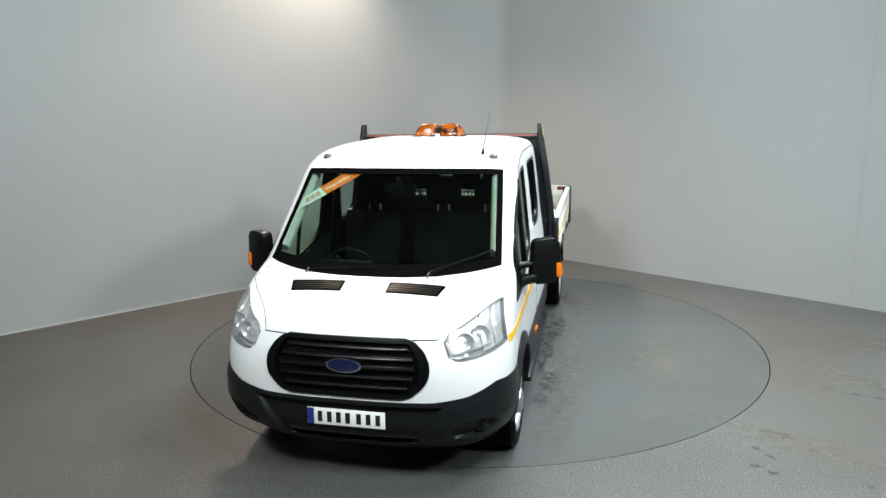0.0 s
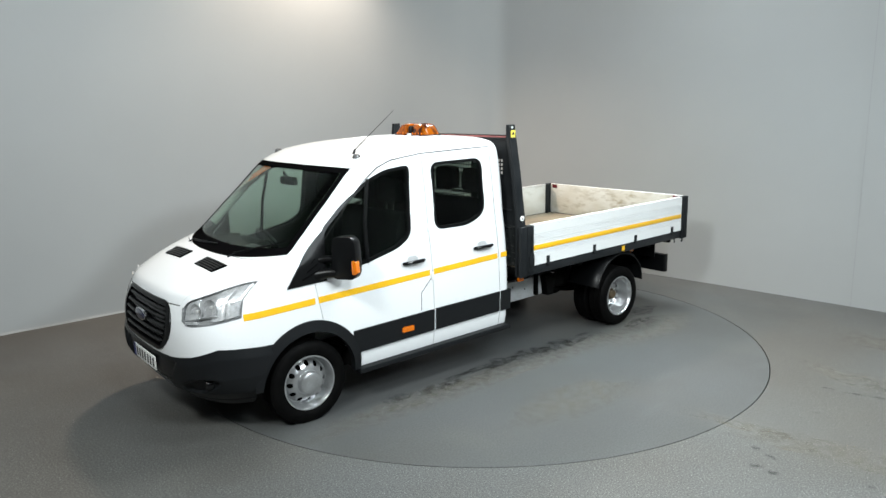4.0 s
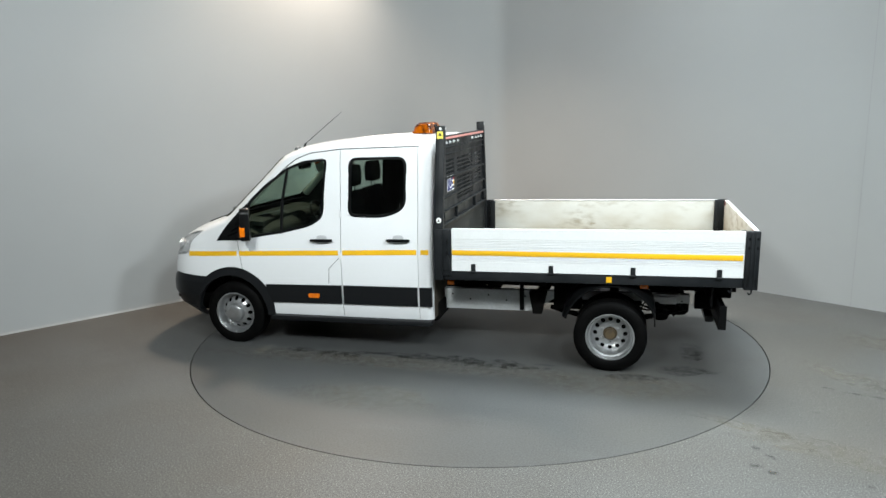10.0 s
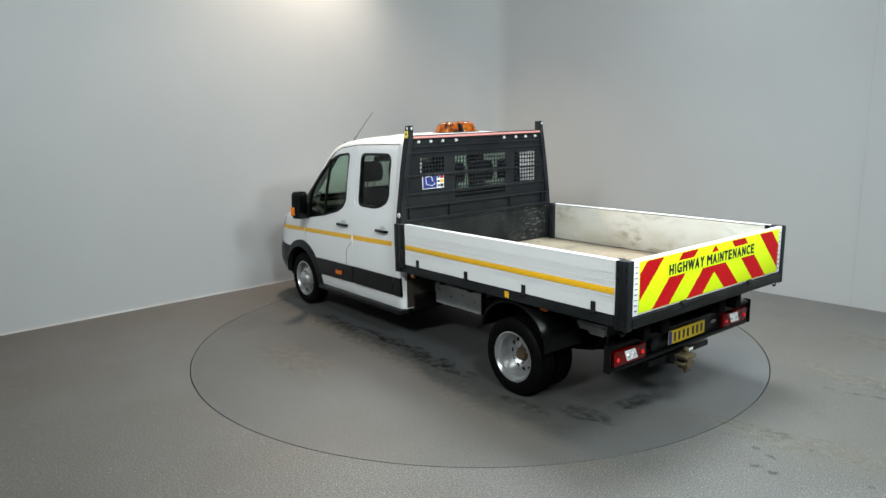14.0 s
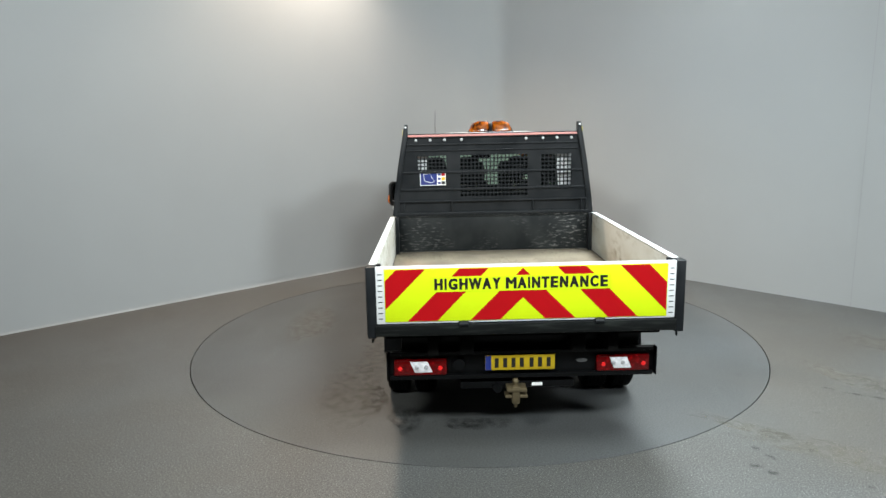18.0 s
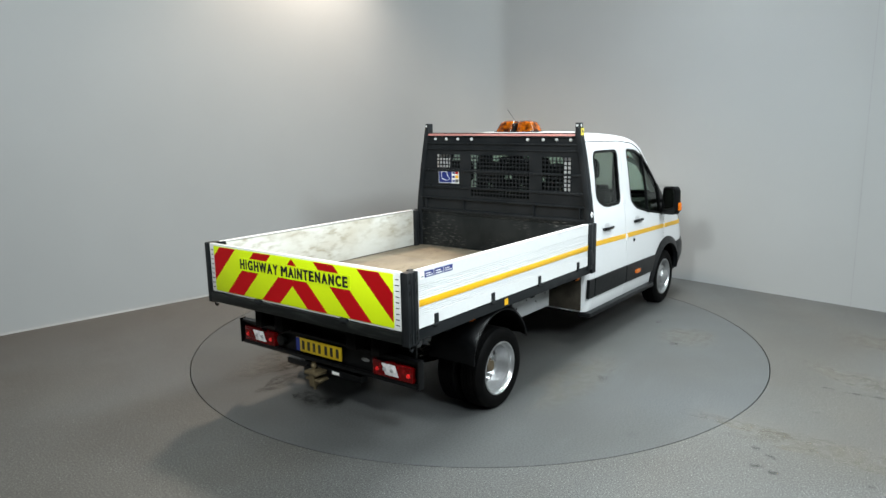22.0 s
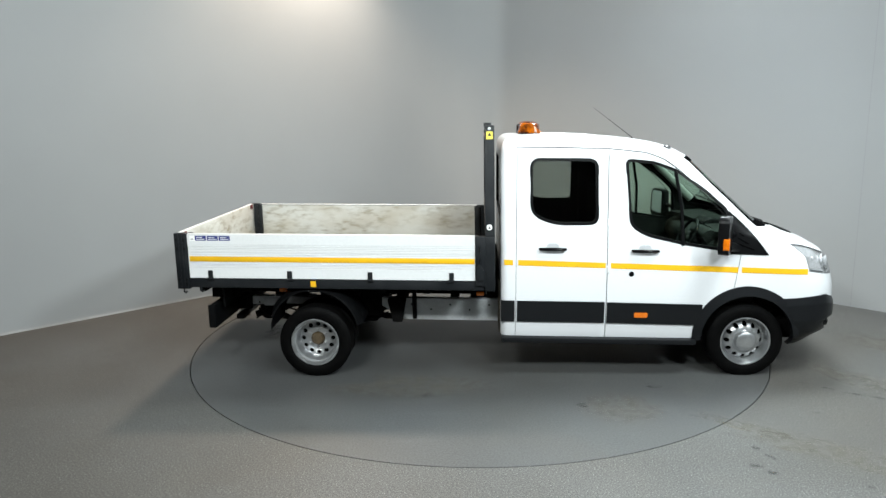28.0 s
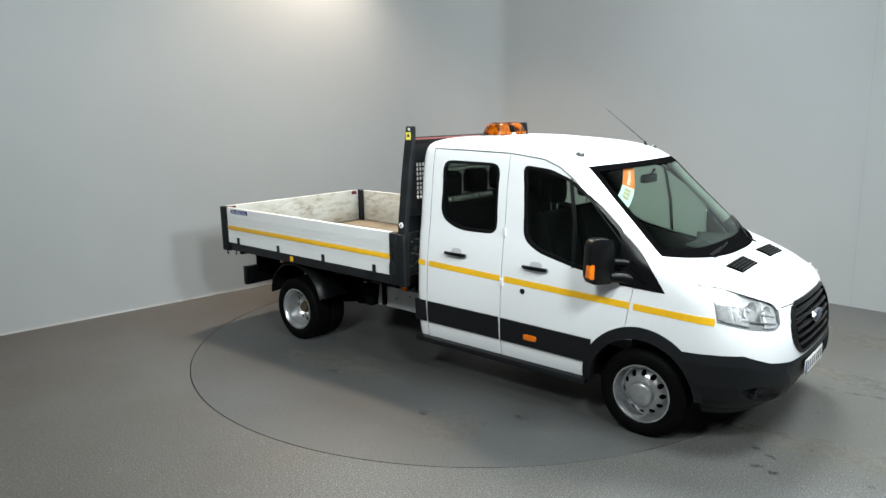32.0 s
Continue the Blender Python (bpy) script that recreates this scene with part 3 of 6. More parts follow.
def outline_at(z, inset):
    """One level of the cab as a closed loop."""
    w, xf, a, n, xr = level(z)
    w, xf, xr = w - inset, xf - inset * 1.1, xr + inset
    pts = []
    for k in range(25):
        f = radians(90 * k / 24)
        pts.append((xf - a + a * math.cos(f) ** (2 / n) if k < 24 else xf - a, w * math.sin(f) ** (2 / n)))
    r = min(0.07, w * 0.3)
    for k in range(1, 15):
        pts.append((xf - a + (xr + r - xf + a) * k / 14, w))
    for k in range(1, 7):
        f = radians(90 * k / 6)
        pts.append((xr + r - r * math.sin(f), w - r + r * math.cos(f)))
    for k in range(1, 5):
        pts.append((xr, (w - r) * (1 - k / 4)))
    left = pts
    right = [(x, -y) for x, y in reversed(pts[1:-1])]
    return left + right


def cab_solid(inset, z0, z1, material, steps):
    zs = []
    for i in range(len(CAB_Z) - 1):
        for k in range(steps):
            zs.append(CAB_Z[i] + (CAB_Z[i + 1] - CAB_Z[i]) * k / steps)
    zs = [z for z in zs if z0 < z < z1]
    zs = [z0] + zs + [z1]
    loops = [outline_at(z, inset) for z in zs]
    n = len(loops[0])
    verts = [(x, y, z) for loop, z in zip(loops, zs) for x, y in loop]
    faces = [(i * n + k, i * n + (k + 1) % n, (i + 1) * n + (k + 1) % n, (i + 1) * n + k) for i in range(len(zs) - 1) for k in range(n)]
    faces += [tuple(reversed(range(n))), tuple(range(len(verts) - n, len(verts)))]
    me = clean(mesh_from(verts, faces))
    me.materials.append(material)
    return me


def with_mat(me, material):
    me.materials.clear()
    me.materials.append(material)
    return me


shell = cab_solid(0.0, 0.345, 2.165, WHITE, 2)
shell = boolean(shell, cab_solid(0.045, 0.50, 2.105, TRIM, 1), "DIFFERENCE")

# window openings: front doors, rear doors, windscreen, back
FRONT_WIN = rounded([(1.365, 1.968), (1.62, 1.945), (1.815, 1.875), (2.07, 1.70), (2.275, 1.52), (2.30, 1.15), (1.87, 1.215), (1.56, 1.285), (1.41, 1.37)], [0.06, 0.05, 0.05, 0.05, 0.06, 0.03, 0.05, 0.06, 0.10])
REAR_WIN = rounded([(0.52, 1.972), (1.126, 1.968), (1.132, 1.385), (0.74, 1.378), (0.525, 1.465)], [0.10, 0.09, 0.09, 0.12, 0.12])
for outline in (FRONT_WIN, REAR_WIN):
    shell = boolean(shell, with_mat(prism(outline, "y", -1.5, 1.5), BLACK), "DIFFERENCE")


def screen_edge(u):
    """Windscreen's lower edge: low in the middle, rising to the pillars."""
    return 1.318 + 0.048 * abs(u) ** 2.6


def screen_at(u, v, out=0.0):
    half = 0.875 * (1 - v) + 0.800 * v
    y = half * u
    z = screen_edge(u) * (1 - v) + (1.988 - 0.012 * abs(u) ** 6) * v
    return front_at(y, z, out)


edge = [screen_at(-1 + 2 * k / 24, 0) for k in range(25)] + [screen_at(1, k / 8) for k in range(1, 9)] + [screen_at(1 - 2 * k / 24, 1) for k in range(1, 25)] + [screen_at(-1, 1 - k / 8) for k in range(1, 8)]
shell = boolean(shell, with_mat(prism([(p.y, p.z) for p in edge], "x", 1.75, 3.3), BLACK), "DIFFERENCE")
shell = boolean(shell, with_mat(prism(rounded([(-0.74, 1.40), (0.74, 1.40), (0.70, 1.95), (-0.70, 1.95)], 0.09), "x", 0.1, 0.45), BLACK), "DIFFERENCE")
AXLE_F, AXLE_R, Z_AXLE = 2.472, -1.472, 0.337
for s in (1, -1):
    well = lathe([(0.0, 0.62 * s), (0.425, 0.62 * s), (0.425, 1.3 * s), (0.0, 1.3 * s)], "y", 40, (AXLE_F, 0, Z_AXLE + 0.02))
    shell = boolean(shell, with_mat(well, UNDER), "DIFFERENCE")

shell = boolean(shell, with_mat(box(2.86, 3.7, -1.3, 1.3, 0.2, 0.64, 0), UNDER), "DIFFERENCE")

# headlight, grille recesses
LAMP = ((0.600, 1.078), (0.662, 0.915), (2.995, 0.980), (2.822, 1.220))


def lamp_at(u, v, s, out):
    """u from the grille to the wing, v from below to above; the inner end is rounded."""
    if u < 0.16:
        v = 0.5 + (v - 0.5) * (0.45 + 0.55 * math.sqrt(max(0.0, 1 - ((0.16 - u) / 0.16) ** 2)))
    f0, z0 = phi_of_y(*LAMP[1]), LAMP[1][1]
    f1, z1 = phi_of_x(*LAMP[2]), LAMP[2][1]
    f2, z2 = phi_of_x(*LAMP[3]), LAMP[3][1]
    f3, z3 = phi_of_y(*LAMP[0]), LAMP[0][1]
    f = (f0 * (1 - u) + f1 * u) * (1 - v) + (f3 * (1 - u) + f2 * u) * v
    z = (z0 * (1 - u) + z1 * u) * (1 - v) + (z3 * (1 - u) + z2 * u) * v
    z += 0.026 * math.sin(math.pi * u ** 1.7) * v - 0.008 * math.sin(math.pi * u) * (1 - v)
    return round_at(f, z, s, out)


for s in (1, -1):
    cutter = sheet(lambda u, v: lamp_at(u, v, s, 0.06), 12, 6, back=lambda u, v: lamp_at(u, v, s, -0.038))
    shell = boolean(shell, with_mat(cutter, SILVER), "DIFFERENCE")


def grille_half(z):
    """Half width of the grille at a height."""
    return float(np.interp(z, [0.695, 0.71, 0.74, 0.80, 0.86, 0.92, 0.98, 1.02, 1.045, 1.065], [0.37, 0.425, 0.475, 0.525, 0.545, 0.538, 0.510, 0.475, 0.44, 0.385]))


def grille_at(u, v, out):
    z = 0.695 + 0.37 * v
    return front_at((2 * u - 1) * grille_half(z), z, out)


shell = boolean(shell, with_mat(sheet(lambda u, v: grille_at(u, v, 0.1), 16, 12, back=lambda u, v: grille_at(u, v, -0.04)), BLACK), "DIFFERENCE")

# doors, bonnet and the body that is left
FRONT_DOOR = [(1.205, 0.340), (1.99, 0.340), (2.04, 0.50), (2.15, 0.68), (2.335, 0.82), (2.385, 1.13), (2.40, 1.30), (2.20, 1.50), (1.94, 1.765), (1.83, 1.87), (1.70, 1.965), (1.55, 2.02), (1.22, 2.055)]
REAR_DOOR = [(0.385, 0.340), (1.202, 0.340), (1.2175, 2.055), (0.405, 2.068)]
BONNET = [(3.6, -0.53), (3.6, 0.53), (3.28, 0.58), (3.14, 0.66), (2.93, 0.815), (2.77, 0.905), (2.65, 0.875), (2.70, 0.78), (2.775, 0.55), (2.815, 0.25), (2.825, 0.0)]
BONNET = BONNET + [(x, -y) for x, y in reversed(BONNET[2:-1])]


def grown(points, d):
    """The outline moved outwards (or inwards, below zero)."""
    n, out = len(points), []
    area2 = sum(points[i][0] * points[(i + 1) % n][1] - points[(i + 1) % n][0] * points[i][1] for i in range(n))
    sgn = 1 if area2 > 0 else -1
    for i in range(n):
        p, a, b = Vector(points[i]), Vector(points[i - 1]), Vector(points[(i + 1) % n])
        e1, e2 = (p - a).normalized(), (b - p).normalized()
        n1, n2 = Vector((e1.y, -e1.x)) * sgn, Vector((e2.y, -e2.x)) * sgn
        m = (n1 + n2).normalized()
        out.append(tuple(p + m * d / max(0.4, m.dot(n1))))
    return out


def copy_mesh(me):
    return me.copy()


GAP = 0.0022
doors = {}
for s, side in ((1, "left"), (-1, "right")):
    for key, outline in (("front", FRONT_DOOR), ("rear", REAR_DOOR)):
        lo, hi = sorted((0.5 * s, 1.4 * s))
        doors[(key, s)] = boolean(copy_mesh(shell), with_mat(prism(grown(outline, -GAP), "y", lo, hi), WHITE), "INTERSECT")
bonnet_mesh = boolean(copy_mesh(shell), with_mat(prism(grown(BONNET, -GAP), "z", 1.056, 1.6), WHITE), "INTERSECT")
body = shell
for outline in (FRONT_DOOR, REAR_DOOR):
    for s in (1, -1):
        lo, hi = sorted((0.5 * s, 1.4 * s))
        body = boolean(body, with_mat(prism(grown(outline, GAP), "y", lo, hi), TRIM), "DIFFERENCE")
body = boolean(body, with_mat(prism(grown(BONNET, GAP), "z", 1.049, 1.6), TRIM), "DIFFERENCE")
cab = part("cab_body", clean(body), WHITE, truck, keep=True)
bonnet = part("bonnet", clean(bonnet_mesh), WHITE, truck, keep=True)
part("engine_cover", prism([(3.25, -0.5), (3.25, 0.5), (2.75, 0.8), (2.6, 0.8), (2.6, -0.8), (2.75, -0.8)], "z", 0.55, 1.02, 0.02), UNDER, truck)


def flush_sheet(points, s, out, thick, name, material, parent, label=""):
    """A panel cut to an outline in x, z that lies on the cab's side."""
    n = len(points)
    verts = [side_at(x, z, s, out) for x, z in points] + [side_at(x, z, s, out - thick) for x, z in points]
    faces = [tuple(range(n)), tuple(range(2 * n - 1, n - 1, -1))] + [(i, (i + 1) % n, n + (i + 1) % n, n + i) for i in range(n)]
    return part(name, clean(mesh_from(verts, faces)), material, parent, label)


def ring(outer, inner, s, out, thick, name, material, parent):
    n = len(outer)
    verts = [side_at(x, z, s, o) for pts, o in ((outer, out), (inner, out), (inner, out - thick), (outer, out - thick)) for x, z in pts]
    faces = []
    for k in range(4):
        for i in range(n):
            j = (i + 1) % n
            faces.append((k * n + i, k * n + j, (k + 1) % 4 * n + j, (k + 1) % 4 * n + i))
    return part(name, clean(mesh_from(verts, faces)), material, parent)


def strip(x0, x1, z_at, height, s, out, thick, name, material, parent, label="", n=14):
    """A band along the cab's side, its lower edge at z_at(x)."""
    def f(u, v, o):
        x = x0 + (x1 - x0) * u
        return side_at(x, z_at(x) + height * v, s, o)
    return part(name, sheet(lambda u, v: f(u, v, out), n, 3, back=lambda u, v: f(u, v, out - thick)), material, parent, label)


def tape_z(x):
    return 0.955 + (2.915 - x) * 0.0235


def build_door(key, s):
    outline, win = (FRONT_DOOR, FRONT_WIN) if key == "front" else (REAR_DOOR, REAR_WIN)
    door = part(key + "_door", clean(doors[(key, s)]), WHITE, truck, keep=True)
    wide = 0.023
    flush_sheet(grown(win, -wide + 0.006), s, -0.014, 0.004, "window_glass", GLASS if key == "front" else PRIVACY, door, "tinted door glass")
    ring(grown(win, 0.004), grown(win, -wide), s, 0.001, 0.03, "window_seal", BLACK, door)
    hx = 1.30 if key == "front" else 0.478
    hz = 1.145 + (0.010 if key == "rear" else 0.0)
    if s < 0:
        hx += 0.125
        hz += 0.01
    # flat handle cup, grey for the shade of its recess, and bar handle
    cup = rounded([(hx + 0.05, hz - 0.030), (hx + 0.185, hz - 0.030), (hx + 0.170, hz + 0.050), (hx + 0.070, hz + 0.050)], 0.03)
    flush_sheet(cup, s, 0.002, 0.01, "handle_cup", mat("handle_cup_shade", (0.42, 0.43, 0.44), 0.4), door)
    bar = [side_at(hx + 0.235 * k / 10, hz + 0.004 * math.sin(math.pi * k / 10), s, 0.012 + 0.030 * math.sin(math.pi * k / 10) ** 0.5) for k in range(11)]
    part("door_handle", tube(bar, [0.013] + [0.016] * 9 + [0.013]), GLOSSBLACK, door, "black bar handle")
    if key == "front":
        div = [side_at(1.875, 1.205, s, -0.006), side_at(1.862, 1.55, s, -0.006), side_at(1.80, 1.885, s, -0.006)]
        part("quarter_light_bar", tube(div, 0.016, 8), BLACK, door)
        strip(1.213, 2.062, lambda x: 0.488 - (x - 1.2) * 0.012, 0.195, s, 0.014, 0.03, "side_moulding", BUMPER, door, "black plastic lower door moulding")
        strip(1.24, 2.365, tape_z, 0.050, s, 0.0025, 0.004, "reflective_tape", YELLOW, door, "yellow reflective tape", 20)
        rep = rounded([(1.455, 0.548), (1.575, 0.548), (1.575, 0.592), (1.455, 0.592)], 0.012)
        flush_sheet(rep, s, 0.028, 0.02, "side_repeater", AMBER, door, "amber side marker")
        for hz2 in (1.41, 0.985):
            part("hinge", box(1.205, 1.232, *sorted((side_at(1.22, hz2, s).y - 0.004 * s, side_at(1.22, hz2, s).y + 0.012 * s)), hz2 - 0.035, hz2 + 0.035, 0.004), WHITE, door)
        if s < 0:
            c = side_at(1.425, 0.945, s, 0.003)
            part("lock", lathe([(0.0, 0.006 * s), (0.016, 0.006 * s), (0.024, 0.0), (0.024, -0.01 * s)], "y", 20, tuple(c)), GLOSSBLACK, door)
        else:
            flap = [(1.212, 0.965), (1.235, 0.962), (1.345, 0.855), (1.352, 0.70)]
            line = [side_at(x, z, s, 0.0005) for x, z in flap]
            part("flap_seam", tube(line, 0.0028, 6), TRIM, door)
    else:
        strip(0.40, 1.19, lambda x: 0.488 + (1.2 - x) * 0.003, 0.197, s, 0.014, 0.03, "side_moulding", BUMPER, door, "black plastic lower door moulding")
        strip(0.41, 1.195, tape_z, 0.050, s, 0.0025, 0.004, "reflective_tape", YELLOW, door, "yellow reflective tape")
    return door


for s in (1, -1):
    build_door("front", s)
    build_door("rear", s)
    strip(0.252, 0.378, lambda x: 0.490, 0.198, s, 0.014, 0.03, "side_moulding", BUMPER, cab)
    strip(0.285, 0.365, tape_z, 0.048, s, 0.0025, 0.004, "reflective_tape", YELLOW, cab, "yellow reflective tape", 4)
    strip(2.395, 2.982, tape_z, 0.050, s, 0.0025, 0.004, "reflective_tape", YELLOW, cab, "yellow reflective tape", 12)
    # black corner panel ahead of the door window
    def corner(u, v, out):
        x = 2.275 + 0.350 * u
        lo_z = 1.135 - 0.008 * u
        hi_z = max(lo_z + 0.004, 1.515 - 0.385 * u + 0.03 * math.sin(math.pi * u))
        return side_at(x, lo_z + (hi_z - lo_z) * v, s, out)
    panel = part("mirror_corner_panel", sheet(lambda u, v: corner(u, v, 0.007), 14, 10, back=lambda u, v: corner(u, v, -0.02)), BLACK, cab, "black triangular panel below the mirror")
    for k in range(3):
        part("corner_rib", tube([corner(0.16 + 0.05 * k, 0.30 + 0.16 * k, 0.010), corner(0.62 - 0.13 * k, 0.26 + 0.17 * k, 0.010)], 0.005, 6), FRIT, panel)
    part("side_step", box(0.26, 2.02, *sorted((0.90 * s, 1.035 * s)), 0.292, 0.342, 0.012), BUMPER, cab, "black plastic sill step")

for s in (1, -1):
    seam = [(0.40, 2.070), (0.80, 2.066), (1.22, 2.058), (1.55, 2.024), (1.70, 1.969), (1.84, 1.873), (1.95, 1.768), (2.21, 1.503), (2.34, 1.37)]
    part("roof_seam", tube([side_at(x, z, s, 0.0005) for x, z in seam], 0.0035, 6), TRIM, cab)

# shade on the cab's lower back, put in as a dark brown panel
part("cab_back_shade", box(0.236, 0.249, -0.935, 0.935, 0.36, 0.86, 0.004), mat("dark_brown_back_shade", (0.035, 0.030, 0.024), 0.8, vary=0.6, scale=7, second=(0.07, 0.06, 0.045), spec=0.1), cab, "dark brown panel standing for shade on the cab's back")

# windscreen with its black border
screen = part("windscreen", sheet(lambda u, v: screen_at((2 * u - 1) * 0.970, 0.045 + 0.925 * v, -0.010), 30, 16, back=lambda u, v: screen_at((2 * u - 1) * 0.970, 0.045 + 0.925 * v, -0.015)), GLASS, truck, "large raked windscreen")
for a, b, c, d in ((-1.0, 1.0, 0.0, 0.085), (-1.0, 1.0, 0.940, 1.0), (-1.0, -0.950, 0.085, 0.940), (0.950, 1.0, 0.085, 0.940)):
    part("screen_border", sheet(lambda u, v: screen_at(a + (b - a) * u, c + (d - c) * v, 0.001), 24, 6, back=lambda u, v: screen_at(a + (b - a) * u, c + (d - c) * v, -0.03)), FRIT, screen)


def wiper(u0, v0, u1, v1, name="wiper"):
    blade = [screen_at(u0 + (u1 - u0) * k / 10, v0 + (v1 - v0) * k / 10, 0.012) for k in range(11)]
    w = part(name, tube(blade, 0.006, 8), BLACK, screen, "black wiper blade")
    arm = [screen_at(u0, max(v0 - 0.05, 0.0), 0.03)] + [screen_at(u0 + (u1 - u0) * k / 10, v0 + (v1 - v0) * k / 10 + 0.012, 0.026 - 0.01 * k / 10) for k in range(0, 7)]
    part("wiper_arm", tube(arm, 0.006, 8), BLACK, w)


wiper(0.46, 0.02, 0.935, 0.17)
wiper(-0.56, 0.015, -0.03, 0.07)
# slanted sticker: an orange field and a pale field with a word
def sticker_at(u, v, out):
    p0 = Vector((-0.939, 0.519)) * (1 - u) + Vector((-0.39, 0.935)) * u
    p1 = Vector((-0.963, 0.634)) * (1 - u) + Vector((-0.575, 0.945)) * u
    q = p0 * (1 - v) + p1 * v
    return screen_at(q.x, q.y, out)


for name, a, b, m in (("pale_sticker_field", 0.0, 0.46, PALE), ("orange_sticker_field", 0.46, 1.0, ORANGE)):
    part(name, sheet(lambda u, v: sticker_at(a + (b - a) * u, v, -0.0185), 8, 3, back=lambda u, v: sticker_at(a + (b - a) * u, v, -0.0205)), m, screen)
for a, b in ((0.12, 0.20), (0.22, 0.30), (0.32, 0.40)):
    part("sticker_mark", sheet(lambda u, v: sticker_at(a + (b - a) * u, 0.25 + 0.5 * v, -0.0172), 2, 2, back=lambda u, v: sticker_at(a + (b - a) * u, 0.25 + 0.5 * v, -0.0180)), mat("grey_orange_print", (0.45, 0.30, 0.22), 0.5), screen)


def lettering(text, height, width, m, bold=0.0):
    """Words as a thin mesh, scaled to a cap height and width, laid out by the pose m."""
    cu = bpy.data.curves.new("lettering", "FONT")
    cu.body, cu.size, cu.offset, cu.extrude, cu.resolution_u = text, 1.0, bold, 0.0, 3
    ob = new("tmp_text", cu)
    bpy.context.view_layer.update()
    me = bpy.data.meshes.new_from_object(ob.evaluated_get(bpy.context.evaluated_depsgraph_get()))
    bpy.data.objects.remove(ob)
    xs, ys = [v.co.x for v in me.vertices], [v.co.y for v in me.vertices]
    x0, x1, y0, y1 = min(xs), max(xs), min(ys), max(ys)
    me.transform(Matrix.Diagonal((width / (x1 - x0), height / (y1 - y0), 1, 1)) @ Matrix.Translation((-x0, -y0, 0)))
    me.transform(m)
    me.update()
    return me


word = lettering("Warranty", 1.0, 1.0, Matrix(), 0.01)
for v in word.vertices:
    v.co = sticker_at(0.50 + 0.42 * v.co.x, 0.24 + 0.46 * v.co.y, -0.0168)
part("sticker_word", word, PLATEW, screen, "white word on the sticker")

# bonnet vents
for s in (1, -1):
    def vent_at(u, v, out):
        x = 2.895 + 0.115 * (1 - v)
        y = s * (0.16 + 0.39 * u - 0.035 * (1 - v) * u)
        lo, hi = 1.0, 1.33
        for _ in range(30):
            mid = (lo + hi) / 2
            lo, hi = (mid, hi) if front_at(y, mid).x > x else (lo, mid)
        return Vector((x, y, lo + out))
    vent = part("bonnet_vent", sheet(lambda u, v: vent_at(u, v, 0.006), 10, 4, back=lambda u, v: vent_at(u, v, -0.02)), FRIT, bonnet, "black slatted air intake")
    for k in range(5):
        part("slat", sheet(lambda u, v: vent_at(0.04 + 0.92 * u, (k + 0.25 + 0.5 * v) / 5, 0.011), 8, 1, back=lambda u, v: vent_at(0.04 + 0.92 * u, (k + 0.25 + 0.5 * v) / 5, 0.004)), SLAT, vent)

# grille
grille = part("grille", sheet(lambda u, v: grille_at(u, v, -0.030), 20, 12, back=lambda u, v: grille_at(u, v, -0.038)), GLOSSBLACK, truck, "black slatted front grille")
for (a, b, c, d) in ((0, 1, 0, 0.075), (0, 1, 0.925, 1), (0, 0.055, 0.075, 0.925), (0.945, 1, 0.075, 0.925)):
    part("grille_frame", sheet(lambda u, v: grille_at(a + (b - a) * u, c + (d - c) * v, 0.010), 20, 8, back=lambda u, v: grille_at(a + (b - a) * u, c + (d - c) * v, -0.03)), SLAT, grille)
for k in range(5):
    v0 = 0.115 + k * 0.163
    part("slat", sheet(lambda u, v: grille_at(0.09 + 0.82 * u, v0 + 0.085 * v, 0.006 - 0.030 * abs(v - 0.62)), 20, 4, back=lambda u, v: grille_at(0.09 + 0.82 * u, v0 + 0.085 * v, -0.022)), SLAT, grille)
badge = [(0.118 * math.cos(2 * math.pi * k / 32), 0.048 * math.sin(2 * math.pi * k / 32)) for k in range(32)]
bx = front_at(0, 0.895).x
bdg = part("badge", prism([(y, 0.895 + z) for y, z in badge], "x", bx - 0.02, bx + 0.018, 0.004), CHROME, grille, "oval chrome-rimmed badge")
part("badge_field", prism([(y * 0.9, 0.895 + z * 0.85) for y, z in badge], "x", bx + 0.012, bx + 0.022, 0.002), BADGE, bdg, "dark blue oval")


# bumper
def bumper_at(u, v, out):
    """u across from right to left, v from the lower lip to the top edge."""
    f = 100 * (2 * u - 1)
    s = 1 if f >= 0 else -1
    fa = abs(f)
    top = float(np.interp(fa, [0, 25, 42, 62, 80, 100], [0.672, 0.672, 0.70, 0.765, 0.752, 0.722]))
    z = 0.265 + (top - 0.265) * v
    o = float(np.interp(v, [0, 0.12, 0.3, 0.55, 0.85, 1.0], [-0.10, -0.035, 0.01, 0.028, 0.022, 0.006])) + out
    zz = max(z, 0.33)
    if fa <= 90:
        p = round_at(fa, zz, s, o)
    else:
        w, xf, a, n, _ = level(zz)
        p = Vector((xf - a - 0.15 * (fa - 90) / 10, s * (w + o), z))
    p.z = z
    if abs(p.y) > 0.75:
        p.x = max(p.x, AXLE_F + math.sqrt(max(0.0, 0.432 ** 2 - (z - 0.35) ** 2)))
    y = abs(p.y)
    def soft(t):
        t = max(0.0, min(1.0, t))
        return t * t * (3 - 2 * t)
    dent = soft((0.485 + (z - 0.40) * 0.62 - y) / 0.050) * soft((0.648 - z) / 0.018) * soft((z - 0.345) / 0.018)
    fog = soft(1.6 * (1 - ((y - 0.79) / 0.16) ** 2 - ((z - 0.475 - 0.25 * (y - 0.79)) / 0.06) ** 2))
    p.x -= 0.044 * dent + 0.040 * fog
    return p


